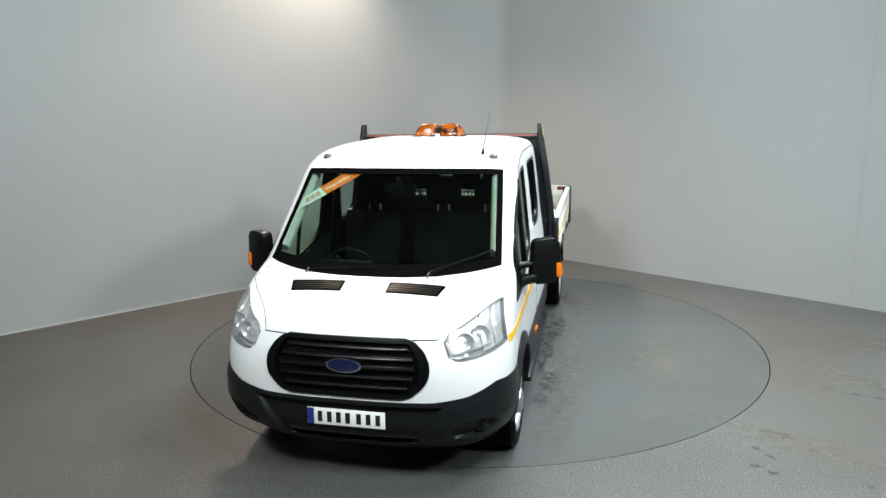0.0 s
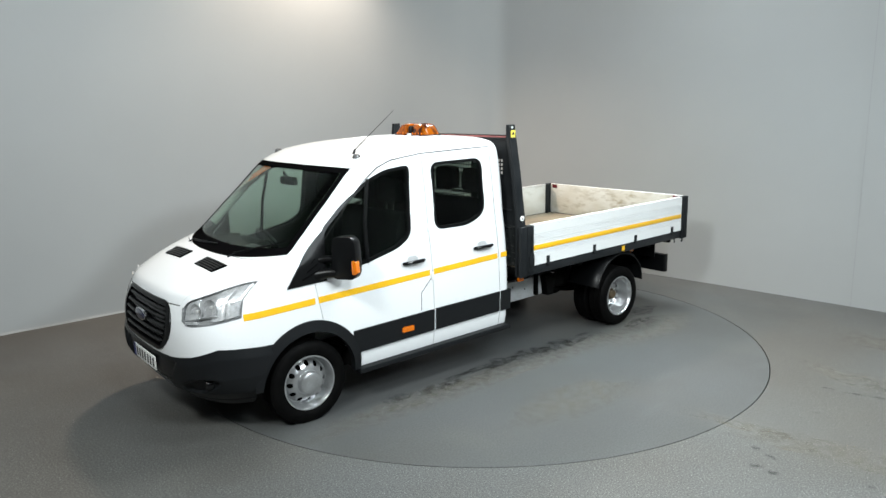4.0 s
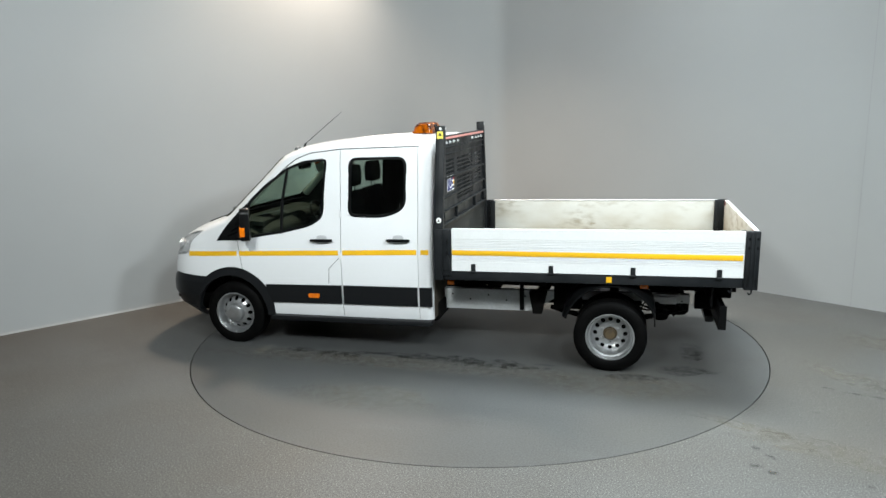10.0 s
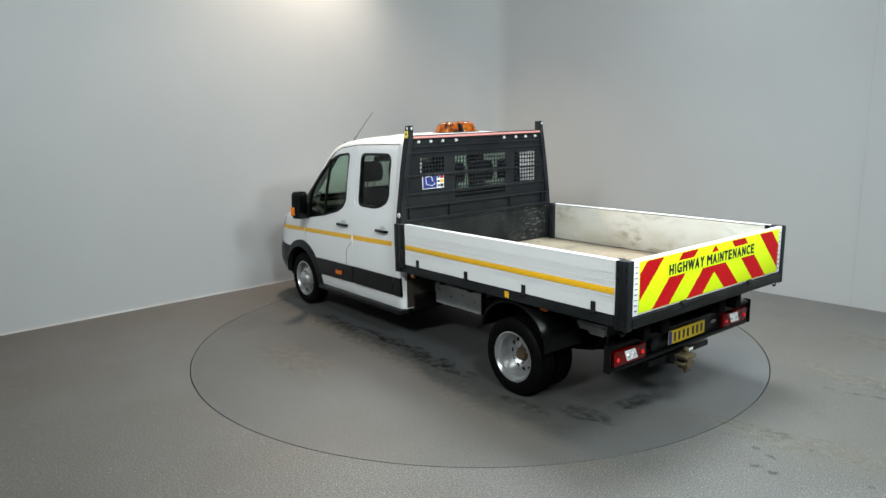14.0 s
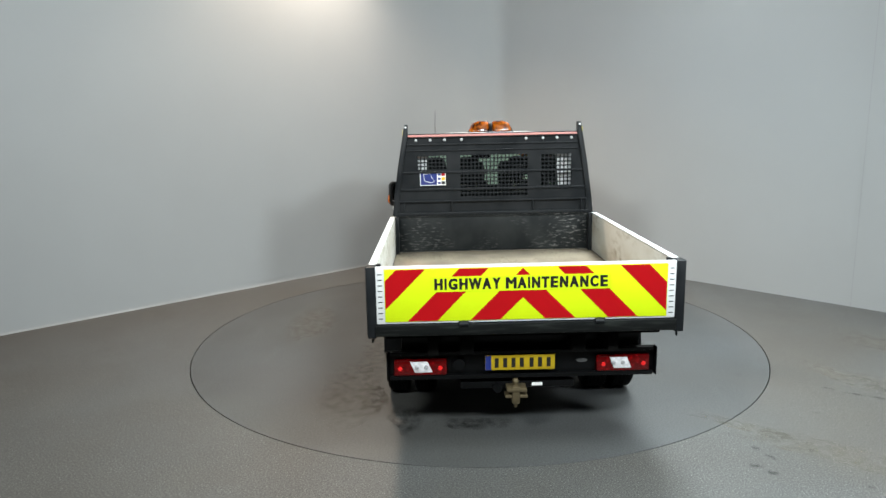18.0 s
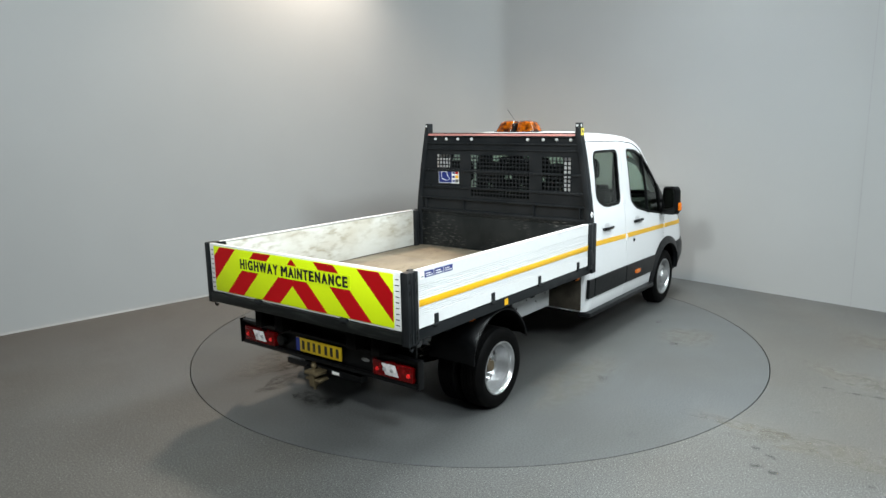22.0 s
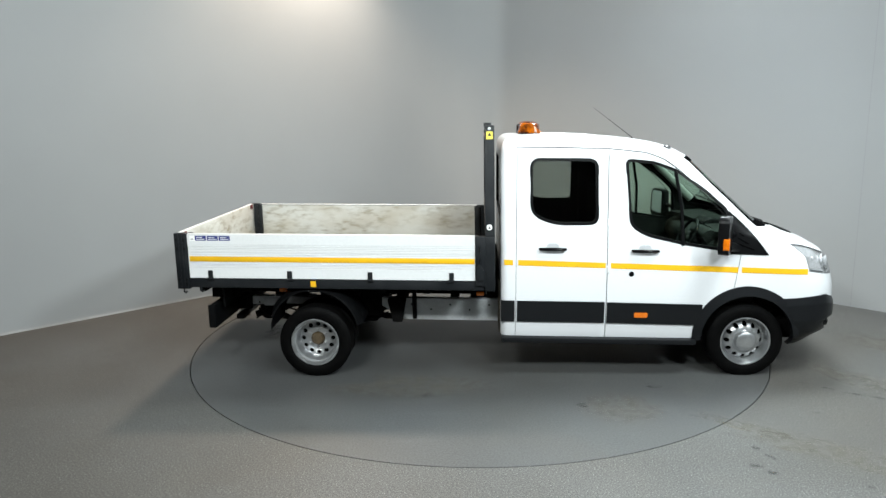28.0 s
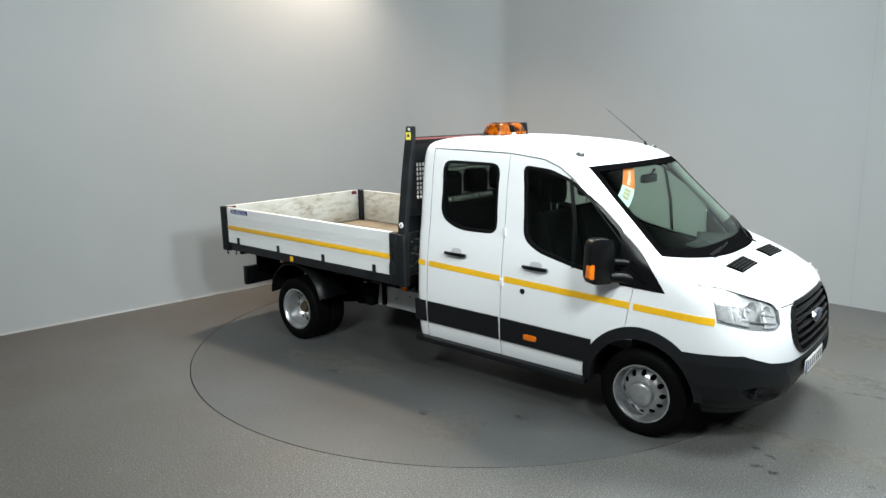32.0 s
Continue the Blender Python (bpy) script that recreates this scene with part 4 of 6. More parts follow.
bumper = part("front_bumper", sheet(lambda u, v: bumper_at(u, v, 0.0), 220, 60, back=lambda u, v: bumper_at(u, v, -0.06)), BUMPER, truck, "dark grey moulded plastic front bumper")
def intake(u, v, out):
    q = bumper_at(0.5 + (u - 0.5) * (0.17 + 0.03 * v), 0.20 + 0.24 * v, 0.0)
    return Vector((q.x + out, q.y, q.z))


part("lower_intake", sheet(lambda u, v: intake(u, v, 0.003), 24, 6, back=lambda u, v: intake(u, v, -0.02)), GLOSSBLACK, bumper, "black lower air intake")
for s in (1, -1):
    c = round_at(phi_of_y(0.83, 0.50), 0.50, s, 0.0)
    part("fog_light_cover", lathe([(0.0, 0.02), (0.035, 0.018), (0.045, 0.0), (0.045, -0.03)], "x", 24, (c.x - 0.022, c.y, 0.485)), GLOSSBLACK, bumper)


def plate(x, z0, z1, y0, y1, face, parent, s, blue):
    """A number plate; its characters stay plain bars."""
    pl = part("number_plate", box(*sorted((x, x + 0.008 * s)), y0, y1, z0, z1, 0.002), face, parent, "registration plate with dark bars")
    yl, yr = (y0, y1) if s > 0 else (y1, y0)
    d = 1 if s > 0 else -1
    part("plate_band", box(*sorted((x, x + 0.0095 * s)), *sorted((yl + 0.002 * d, yl + 0.045 * d)), z0 + 0.002, z1 - 0.002, 0), BLUE, pl, "blue band")
    pos = [0.065, 0.128, 0.19, 0.252, 0.325, 0.388, 0.452]
    for k, q in enumerate(pos):
        part("bar", box(*sorted((x, x + 0.0095 * s)), *sorted((yl + (q + 0.006) * d, yl + (q + 0.036) * d)), z0 + 0.02, z1 - 0.02, 0), TEXT, pl)


px = bumper_at(0.5, 0.68, 0.0).x
plate(px + 0.012, 0.487, 0.598, -0.26, 0.26, PLATEW, bumper, 1, True)

# headlights
RIMGREY = mat("grey_lamp_rim", (0.16, 0.165, 0.17), 0.35, spec=0.4)
for s in (1, -1):
    lamp = part("headlight", sheet(lambda u, v: lamp_at(u, v, s, -0.030), 14, 8, back=lambda u, v: lamp_at(u, v, s, -0.036)), mat("headlight_housing", (0.40, 0.405, 0.41), 0.3, metal=0.45), truck, "large clear headlight with chrome reflectors")
    part("lens", sheet(lambda u, v: lamp_at(0.01 + 0.98 * u, 0.02 + 0.96 * v, s, 0.004), 14, 8, back=lambda u, v: lamp_at(0.01 + 0.98 * u, 0.02 + 0.96 * v, s, 0.001)), LENS, lamp)
    for u, r in ((0.26, 0.060), (0.50, 0.062)):
        c = lamp_at(u, 0.52, s, -0.026)
        d = (lamp_at(u, 0.52, s, 0.0) - c).normalized()
        m = Matrix.Translation(c) @ (d * 0.75 + Vector((0.5, 0, 0))).to_track_quat("Z", "Y").to_matrix().to_4x4()
        part("reflector_bowl", moved(lathe([(0.012, -0.004), (r * 0.55, 0.002), (r * 0.85, 0.012), (r, 0.024), (r * 1.04, 0.022)], "z", 24), m), SILVER, lamp)
        part("bulb", moved(lathe([(0.0, 0.022), (0.012, 0.018), (0.014, 0.0)], "z", 14), m), CLEARLENS, lamp)
    rnd = random.Random(7)
    for k in range(4):
        for j in range(2):
            a0, b0 = 0.03 + 0.238 * k, 0.07 + 0.435 * j
            if k == 1:
                continue
            t1, t2 = rnd.uniform(-0.012, 0.012), rnd.uniform(-0.012, 0.012)
            part("reflector_facet", sheet(lambda u, v: lamp_at(a0 + 0.230 * u, b0 + 0.425 * v, s, -0.020 + t1 * (u - 0.5) + t2 * (v - 0.5) + 0.006 * math.sin(math.pi * u) + 0.002 * math.sin(9 * u)), 10, 4, back=lambda u, v: lamp_at(a0 + 0.230 * u, b0 + 0.425 * v, s, -0.03)), SILVER, lamp)
    part("lamp_divider", sheet(lambda u, v: lamp_at(0.06 + 0.56 * u, 0.17 + 0.05 * v + 0.05 * math.sin(3 * u), s, -0.008), 10, 2, back=lambda u, v: lamp_at(0.06 + 0.56 * u, 0.17 + 0.05 * v + 0.05 * math.sin(3 * u), s, -0.03)), RIM, lamp)
    part("indicator_bulb", tube([lamp_at(0.80, 0.5, s, -0.022), lamp_at(0.80, 0.5, s, -0.006)], [0.018, 0.012], 12), CLEARLENS, lamp)
    for a, b, c, d in ((0, 1, 0.0, 0.018), (0, 1, 0.972, 1.0), (0, 0.010, 0, 1), (0.992, 1, 0, 1)):
        part("lamp_rim", sheet(lambda u, v: lamp_at(a + (b - a) * u, c + (d - c) * v, s, 0.002), 14, 4, back=lambda u, v: lamp_at(a + (b - a) * u, c + (d - c) * v, s, -0.03)), RIMGREY, lamp)

# wheel-arch lips and mirrors
for s in (1, -1):
    def arch(u, v, out):
        a = radians(4 + (182 - 4) * u)
        r = 0.410 + v * float(np.interp(u, [0, 0.12, 0.5, 0.85, 1.0], [0.055, 0.075, 0.088, 0.085, 0.07]))
        x, z = AXLE_F + r * math.cos(a), Z_AXLE + 0.012 + r * math.sin(a) * 1.0
        y = side_at(min(x, 2.88), max(z, 0.33)).y
        return Vector((x, s * (max(y, 0.985) + out), z))
    part("wheel_arch_lip", sheet(lambda u, v: arch(u, v, 0.030 - 0.018 * v), 40, 4, back=lambda u, v: arch(u, v, -0.03)), BUMPER, cab, "black plastic arch moulding")
    # door mirror
    head = rounded([(1.065, 1.490), (1.225, 1.500), (1.262, 1.46), (1.275, 1.22), (1.245, 1.165), (1.08, 1.158), (1.045, 1.20)], 0.05)
    swing = Matrix.Translation((2.235, 1.07 * s, 0)) @ Matrix.Rotation(radians(26 * s), 4, "Z") @ Matrix.Translation((-2.235, -1.07 * s, 0))
    mir = part("door_mirror", moved(prism([(y * s, z) for y, z in head], "x", 2.180, 2.268, 0.028), swing), BLACK, truck, "black door mirror with amber indicator")
    glassm = rounded([(1.075, 1.470), (1.215, 1.478), (1.24, 1.45), (1.248, 1.235), (1.08, 1.215)], 0.03)
    part("mirror_glass", moved(prism([(y * s, z) for y, z in glassm], "x", 2.176, 2.183), swing), CHROME, mir, "mirror glass")
    ind = rounded([(1.236, 1.318), (1.276, 1.312), (1.284, 1.215), (1.240, 1.205)], 0.014)
    part("mirror_indicator", moved(prism([(y * s, z) for y, z in ind], "x", 2.226, 2.276, 0.012), swing), AMBER, mir, "amber indicator")
    part("mirror_arm", tube([(2.36, 0.955 * s, 1.185), (2.29, 1.01 * s, 1.20), (2.235, 1.075 * s, 1.205)], [0.05, 0.042, 0.04], 12), BLACK, mir)
    part("mirror_arm", tube([(2.33, 0.95 * s, 1.30), (2.28, 1.00 * s, 1.31), (2.235, 1.065 * s, 1.315)], [0.03, 0.026, 0.026], 12), BLACK, mir)

# roof fittings
for s in (1, -1):
    def roof_z(x, y):
        lo, hi = 1.6, 2.165
        for _ in range(40):
            mid = (lo + hi) / 2
            w, xf, a, n, xr = level(mid)
            lim = front_at(y, mid).x if abs(y) < w else -9
            lo, hi = (mid, hi) if lim > x else (lo, mid)
        return lo
    zl = roof_z(1.765, 0.70)
    lamp = part("roof_marker", lathe([(0.0, 0.026), (0.018, 0.024), (0.032, 0.014), (0.038, -0.012)], "z", 20, (1.765, 0.70 * s, zl)), MARKER, cab, "small clear roof marker light")
za = roof_z(1.735, 0.61)
ant = part("antenna", tube([(1.735, 0.61, za - 0.01), (1.720, 0.61, za + 0.035)], [0.016, 0.009], 12), BLACK, cab, "thin raked radio antenna")
part("antenna_rod", tube([(1.722, 0.61, za + 0.03), (1.305, 0.605, 2.423)], [0.004, 0.0018], 6), BLACK, ant)
for k in range(7):
    y = -0.42 + 0.14 * k
    part("roof_rib", sheet(lambda u, v: Vector((0.50 + 0.75 * u, y + 0.03 * (v - 0.5), roof_z(0.50 + 0.75 * u, min(abs(y), 0.7)) + 0.006 * math.sin(math.pi * v) * math.sin(math.pi * u) ** 0.4)), 14, 4), WHITE, cab)

# twin amber beacon
beacon = part("beacon_bar", box(0.45, 0.66, -0.265, 0.250, 2.145, 2.176, 0.010), BLACK, truck, "twin-dome amber warning beacon")
for s in (1, -1):
    def lobe(u, v):
        """A flattened dome with a rounded-square plan."""
        a = 2 * math.pi * u
        k = 0.55
        cx, cy = abs(math.cos(a)) ** k * (1 if math.cos(a) >= 0 else -1), abs(math.sin(a)) ** k * (1 if math.sin(a) >= 0 else -1)
        steps = [0, 0.06, 0.10, 0.55, 0.8, 0.93, 1.0]
        r = float(np.interp(v, steps, [1.0, 1.0, 0.97, 0.84, 0.70, 0.52, 0.0]))
        ry = float(np.interp(v, steps, [1.0, 1.0, 0.98, 0.93, 0.88, 0.76, 0.0]))
        h = float(np.interp(v, steps, [0.0, 0.024, 0.028, 0.078, 0.104, 0.114, 0.117]))
        slope = 0.040 * (h / 0.117) ** 1.2 * max(0.0, s * cy)
        y = 0.128 + 0.122 * ry * s * cy - slope
        return Vector((0.555 + 0.112 * r * cx, -0.008 + s * y, 2.170 + h - 0.010 * max(0.0, s * cy) * (h / 0.117)))
    part("amber_dome", sheet(lobe, 40, 16), DOME, beacon, "amber dome lens")
part("beacon_centre", box(0.440, 0.668, -0.024, 0.010, 2.160, 2.262, 0.015), BLACK, beacon)
# small studs added for the glints along the foot of the domes
for s in (1, -1):
    for k in range(4):
        part("glint_stud", lathe([(0.0, 0.008), (0.007, 0.005), (0.009, 0.0)], "x", 10, (0.664, -0.008 + s * (0.055 + 0.048 * k), 2.190)), AMBER, beacon)
part("beacon_foot", box(0.655, 0.675, -0.030, 0.012, 2.145, 2.19, 0.004), PLATEW, beacon)

# ---- the truck: cab interior ----
dash = rounded([(2.56, 1.22), (2.46, 1.275), (2.36, 1.24), (2.20, 1.17), (2.18, 1.06), (2.30, 0.85), (2.35, 0.60), (2.56, 0.60)], 0.05)
dashboard = part("dashboard", prism(dash, "y", -0.87, 0.87, 0.01), TRIM, truck, "dark moulded dashboard")
part("dash_top", sheet(lambda u, v: screen_at((2 * u - 1) * 0.86, 0.05, 0.0) + Vector((-0.06 - 0.34 * v, 0, -0.07 - 0.02 * v)), 16, 6, back=lambda u, v: screen_at((2 * u - 1) * 0.86, 0.05, 0.0) + Vector((-0.06 - 0.34 * v, 0, -0.12 - 0.02 * v))), TRIM, dashboard)
part("instrument_hood", prism(rounded([(2.44, 1.225), (2.22, 1.295), (2.14, 1.24), (2.22, 1.12)], 0.04), "y", -0.62, -0.20, 0.015), TRIM, dashboard)
part("centre_tray", prism(rounded([(2.62, 1.27), (2.40, 1.315), (2.32, 1.27), (2.4, 1.2)], 0.03), "y", -0.05, 0.25, 0.01), BLACK, dashboard)
wheel_m = Matrix.Translation((2.06, -0.41, 1.19)) @ Matrix.Rotation(radians(-62), 4, "Y")
ringp = [wheel_m @ Vector((0.19 * math.cos(2 * math.pi * k / 36), 0.19 * math.sin(2 * math.pi * k / 36), 0)) for k in range(37)]
sw = part("steering_wheel", tube(ringp, 0.016, 10), BLACK, truck, "black steering wheel")
for a in (0, 140, 220):
    q = wheel_m @ Vector((0.18 * math.cos(radians(a + 90)), 0.18 * math.sin(radians(a + 90)), 0))
    part("spoke", tube([wheel_m @ Vector((0, 0, -0.02)), q], 0.018, 8), BLACK, sw)
part("steering_boss", moved(lathe([(0.0, 0.03), (0.06, 0.025), (0.075, 0.0), (0.05, -0.1), (0.04, -0.25)], "z", 20), wheel_m), BLACK, sw)


def seat(x, y, wide, heads, name):
    """A cab seat: cushion, raked back, headrests on two rods."""
    st = part(name, prism(rounded([(x - 0.25, 0.78), (x + 0.27, 0.80), (x + 0.29, 0.93), (x + 0.2, 0.96), (x - 0.22, 0.92)], 0.05), "y", y - wide / 2, y + wide / 2, 0.03), FABRIC, truck, "dark cloth cab seat")
    part("seat_base", box(x - 0.2, x + 0.2, y - wide / 2 + 0.05, y + wide / 2 - 0.05, 0.50, 0.80, 0.02), TRIM, st)
    part("backrest", prism(rounded([(x - 0.17, 0.88), (x - 0.06, 0.92), (x - 0.16, 1.48), (x - 0.20, 1.56), (x - 0.28, 1.55), (x - 0.30, 1.4)], 0.05), "y", y - wide / 2 + 0.01, y + wide / 2 - 0.01, 0.035), FABRIC, st)
    for h in heads:
        head = part("headrest", prism(rounded([(-0.13, 1.62), (0.13, 1.62), (0.145, 1.75), (0.11, 1.85), (-0.11, 1.85), (-0.145, 1.75)], 0.05), "x", x - 0.30, x - 0.20, 0.03), FABRIC, st)
        head.location.y = h
        for k in (-0.05, 0.05):
            part("headrest_rod", tube([(x - 0.245, h + k, 1.54), (x - 0.25, h + k, 1.66)], 0.007, 8), CHROME, st)


seat(1.62, -0.43, 0.52, [-0.43], "driver_seat")
seat(1.62, 0.40, 0.90, [0.20, 0.62], "passenger_seat")
seat(0.60, 0.0, 1.64, [-0.62, -0.21, 0.21, 0.62], "rear_bench")
part("inner_mirror", prism(rounded([(-0.13, 1.80), (0.13, 1.80), (0.13, 1.87), (-0.13, 1.87)], 0.03), "x", 2.02, 2.06, 0.01), FRIT, truck)
part("inner_mirror_stem", tube([(2.05, 0, 1.86), (2.09, 0, 1.92)], 0.012, 8), BLACK, truck)
part("headlining", cab_solid(0.05, 2.02, 2.10, LINER, 1), LINER, truck)
for s in (1, -1):
    pill = [screen_at(s * (0.945 - 0.02 * k / 10), 0.10 + 0.86 * k / 10, -0.075) for k in range(11)]
    part("pillar_trim", tube(pill, [0.044 - 0.001 * k for k in range(11)], 12), PILLAR, truck, "pale pillar trim")
    part("centre_pillar_trim", box(1.18, 1.29, *sorted((0.82 * s, 0.85 * s)), 0.95, 2.0, 0.012), TRIM, truck)
part("rear_window", box(0.265, 0.270, -0.74, 0.74, 1.40, 1.95, 0), GLASS, truck, "cab rear window")

# ---- the truck: chassis ----
for s in (1, -1):
    rail = part("chassis_rail", prism([(2.3, 0.36), (-0.68, 0.365), (-0.90, 0.50), (-1.85, 0.51), (-2.05, 0.50), (-2.20, 0.50), (-2.20, 0.585), (2.3, 0.575)], "y", *sorted((0.50 * s, 0.572 * s)), 0.004), GALV, truck, "pale grey steel chassis rail")
    for k in range(14):
        xh = 0.15 - 0.19 * k
        if not -1.9 < xh < -0.9:
            part("rail_hole", lathe([(0.0, 0.002 * s), (0.009, 0.002 * s), (0.009, 0)], "y", 12, (xh, 0.5725 * s, 0.52 - 0.05 * (k % 2))), UNDER, rail)
    part("subframe", box(-2.55, 0.12, *sorted((0.36 * s, 0.46 * s)), 0.60, 0.74, 0.006), UNDER, truck)
    part("bracket", prism([(-0.66, 0.585), (-0.84, 0.585), (-0.79, 0.36), (-0.70, 0.36)], "y", *sorted((0.57 * s, 0.66 * s)), 0.006), UNDER, truck)
    part("bracket", box(-0.60, -0.56, *sorted((0.57 * s, 0.61 * s)), 0.38, 0.74, 0.004), UNDER, truck)
    part("leaf_spring", sheet(lambda u, v: Vector((-0.86 - 1.22 * u, s * (0.42 + 0.06 * v), 0.40 - 0.10 * math.sin(math.pi * u))), 16, 1, back=lambda u, v: Vector((-0.86 - 1.22 * u, s * (0.42 + 0.06 * v), 0.37 - 0.115 * math.sin(math.pi * u)))), UNDER, truck)
    part("hanger_plate", prism([(-1.85, 0.565), (-2.08, 0.565), (-2.08, 0.49), (-1.93, 0.49)], "y", *sorted((0.573 * s, 0.585 * s)), 0.003), GALV, truck)
    part("shackle", tube([(-2.02, 0.5 * s, 0.52), (-2.12, 0.5 * s, 0.42), (-2.05, 0.5 * s, 0.36)], 0.022, 8), UNDER, truck)
# added filler box that keeps the space ahead of the rear wheels black
part("underbed_fill", box(-1.18, -0.90, -0.585, 0.585, 0.40, 0.742, 0.02), UNDER, truck, "black box added to darken the space under the bed")
for x in (-0.2, -0.75, -1.1, -1.9, -2.35):
    part("cross_member", box(x - 0.04, x + 0.04, -0.40, 0.40, 0.42, 0.55, 0.008), UNDER, truck)
part("rear_axle", lathe([(0.0, -0.86), (0.05, -0.86), (0.05, -0.16), (0.15, -0.1), (0.17, 0.0), (0.15, 0.1), (0.05, 0.16), (0.05, 0.86), (0.0, 0.86)], "y", 24, (AXLE_R, 0, Z_AXLE)), UNDER, truck, rake=False)
part("front_axle", lathe([(0.0, -0.80), (0.045, -0.80), (0.045, 0.80), (0.0, 0.80)], "y", 16, (AXLE_F, 0, Z_AXLE)), UNDER, truck, rake=False)
part("propeller_shaft", tube([(1.9, 0, 0.42), (0.2, 0, 0.36), (-1.35, 0, 0.34)], 0.045, 12), UNDER, truck)
part("fuel_tank", prism(rounded([(0.22, 0.30), (1.15, 0.27), (1.18, 0.50), (0.22, 0.50)], 0.05), "y", 0.42, 0.85, 0.02), UNDER, truck)
part("silencer", prism(rounded([(-0.05, 0.30), (0.40, 0.285), (0.42, 0.40), (-0.05, 0.42)], 0.05), "y", -0.30, 0.30, 0.03), UNDER, truck)
part("exhaust_pipe", tube([(0.1, -0.3, 0.34), (-0.9, -0.34, 0.33), (-1.2, -0.36, 0.46), (-1.8, -0.36, 0.46), (-2.2, -0.5, 0.38)], 0.032, 10), UNDER, truck)
# added block: stops light falling through the gap between cab and bed
part("gap_block", prism(rounded([(0.128, 0.50), (0.243, 0.50), (0.243, 0.79), (0.128, 0.79)], 0.03), "y", -0.49, 0.49, 0.01), UNDER, truck, "dark block added behind the cab to stop stray light")
part("cab_underside", box(0.3, 3.1, -0.80, 0.80, 0.30, 0.49, 0.03), UNDER, truck)
for k, (x, y, z, r) in enumerate(((-1.95, 0.30, 0.36, 0.08), (-2.12, 0.28, 0.42, 0.10), (-2.1, -0.30, 0.40, 0.11), (-1.05, -0.25, 0.36, 0.07))):
    part("air_can", lathe([(0.0, 0.11), (r * 0.8, 0.10), (r, 0.07), (r, -0.07), (r * 0.8, -0.1), (0.0, -0.11)], "z", 20, (x, y, z)), UNDER, truck)
for k in range(8):
    rnd = random.Random(k)
    p = [(-1.6 - 0.11 * i - 0.05 * rnd.random(), (0.42 + 0.1 * rnd.random()) * (1 if k % 2 else -1), 0.42 + 0.12 * math.sin(i * 1.3 + k) * rnd.random()) for i in range(6)]
    part("hose", tube(p, 0.010, 6), BLACK, truck)


# ---- the truck: wheels ----
def tyre_mesh(width):
    h, r = width / 2, 0.337
    prof = [(0.212, -h * 0.80), (0.235, -h * 0.98), (0.275, -h * 1.04), (0.310, -h * 0.97), (0.327, -h * 0.84)]
    for k in range(5):
        y0 = -h * 0.80 + k * h * 0.32
        prof += [(r, y0), (r, y0 + h * 0.26), (r - 0.007, y0 + h * 0.27), (r - 0.007, y0 + h * 0.31)]
    prof = prof[:-2] + [(0.327, h * 0.84), (0.310, h * 0.97), (0.275, h * 1.04), (0.235, h * 0.98), (0.212, h * 0.80)]
    return lathe(prof, "y", 56)


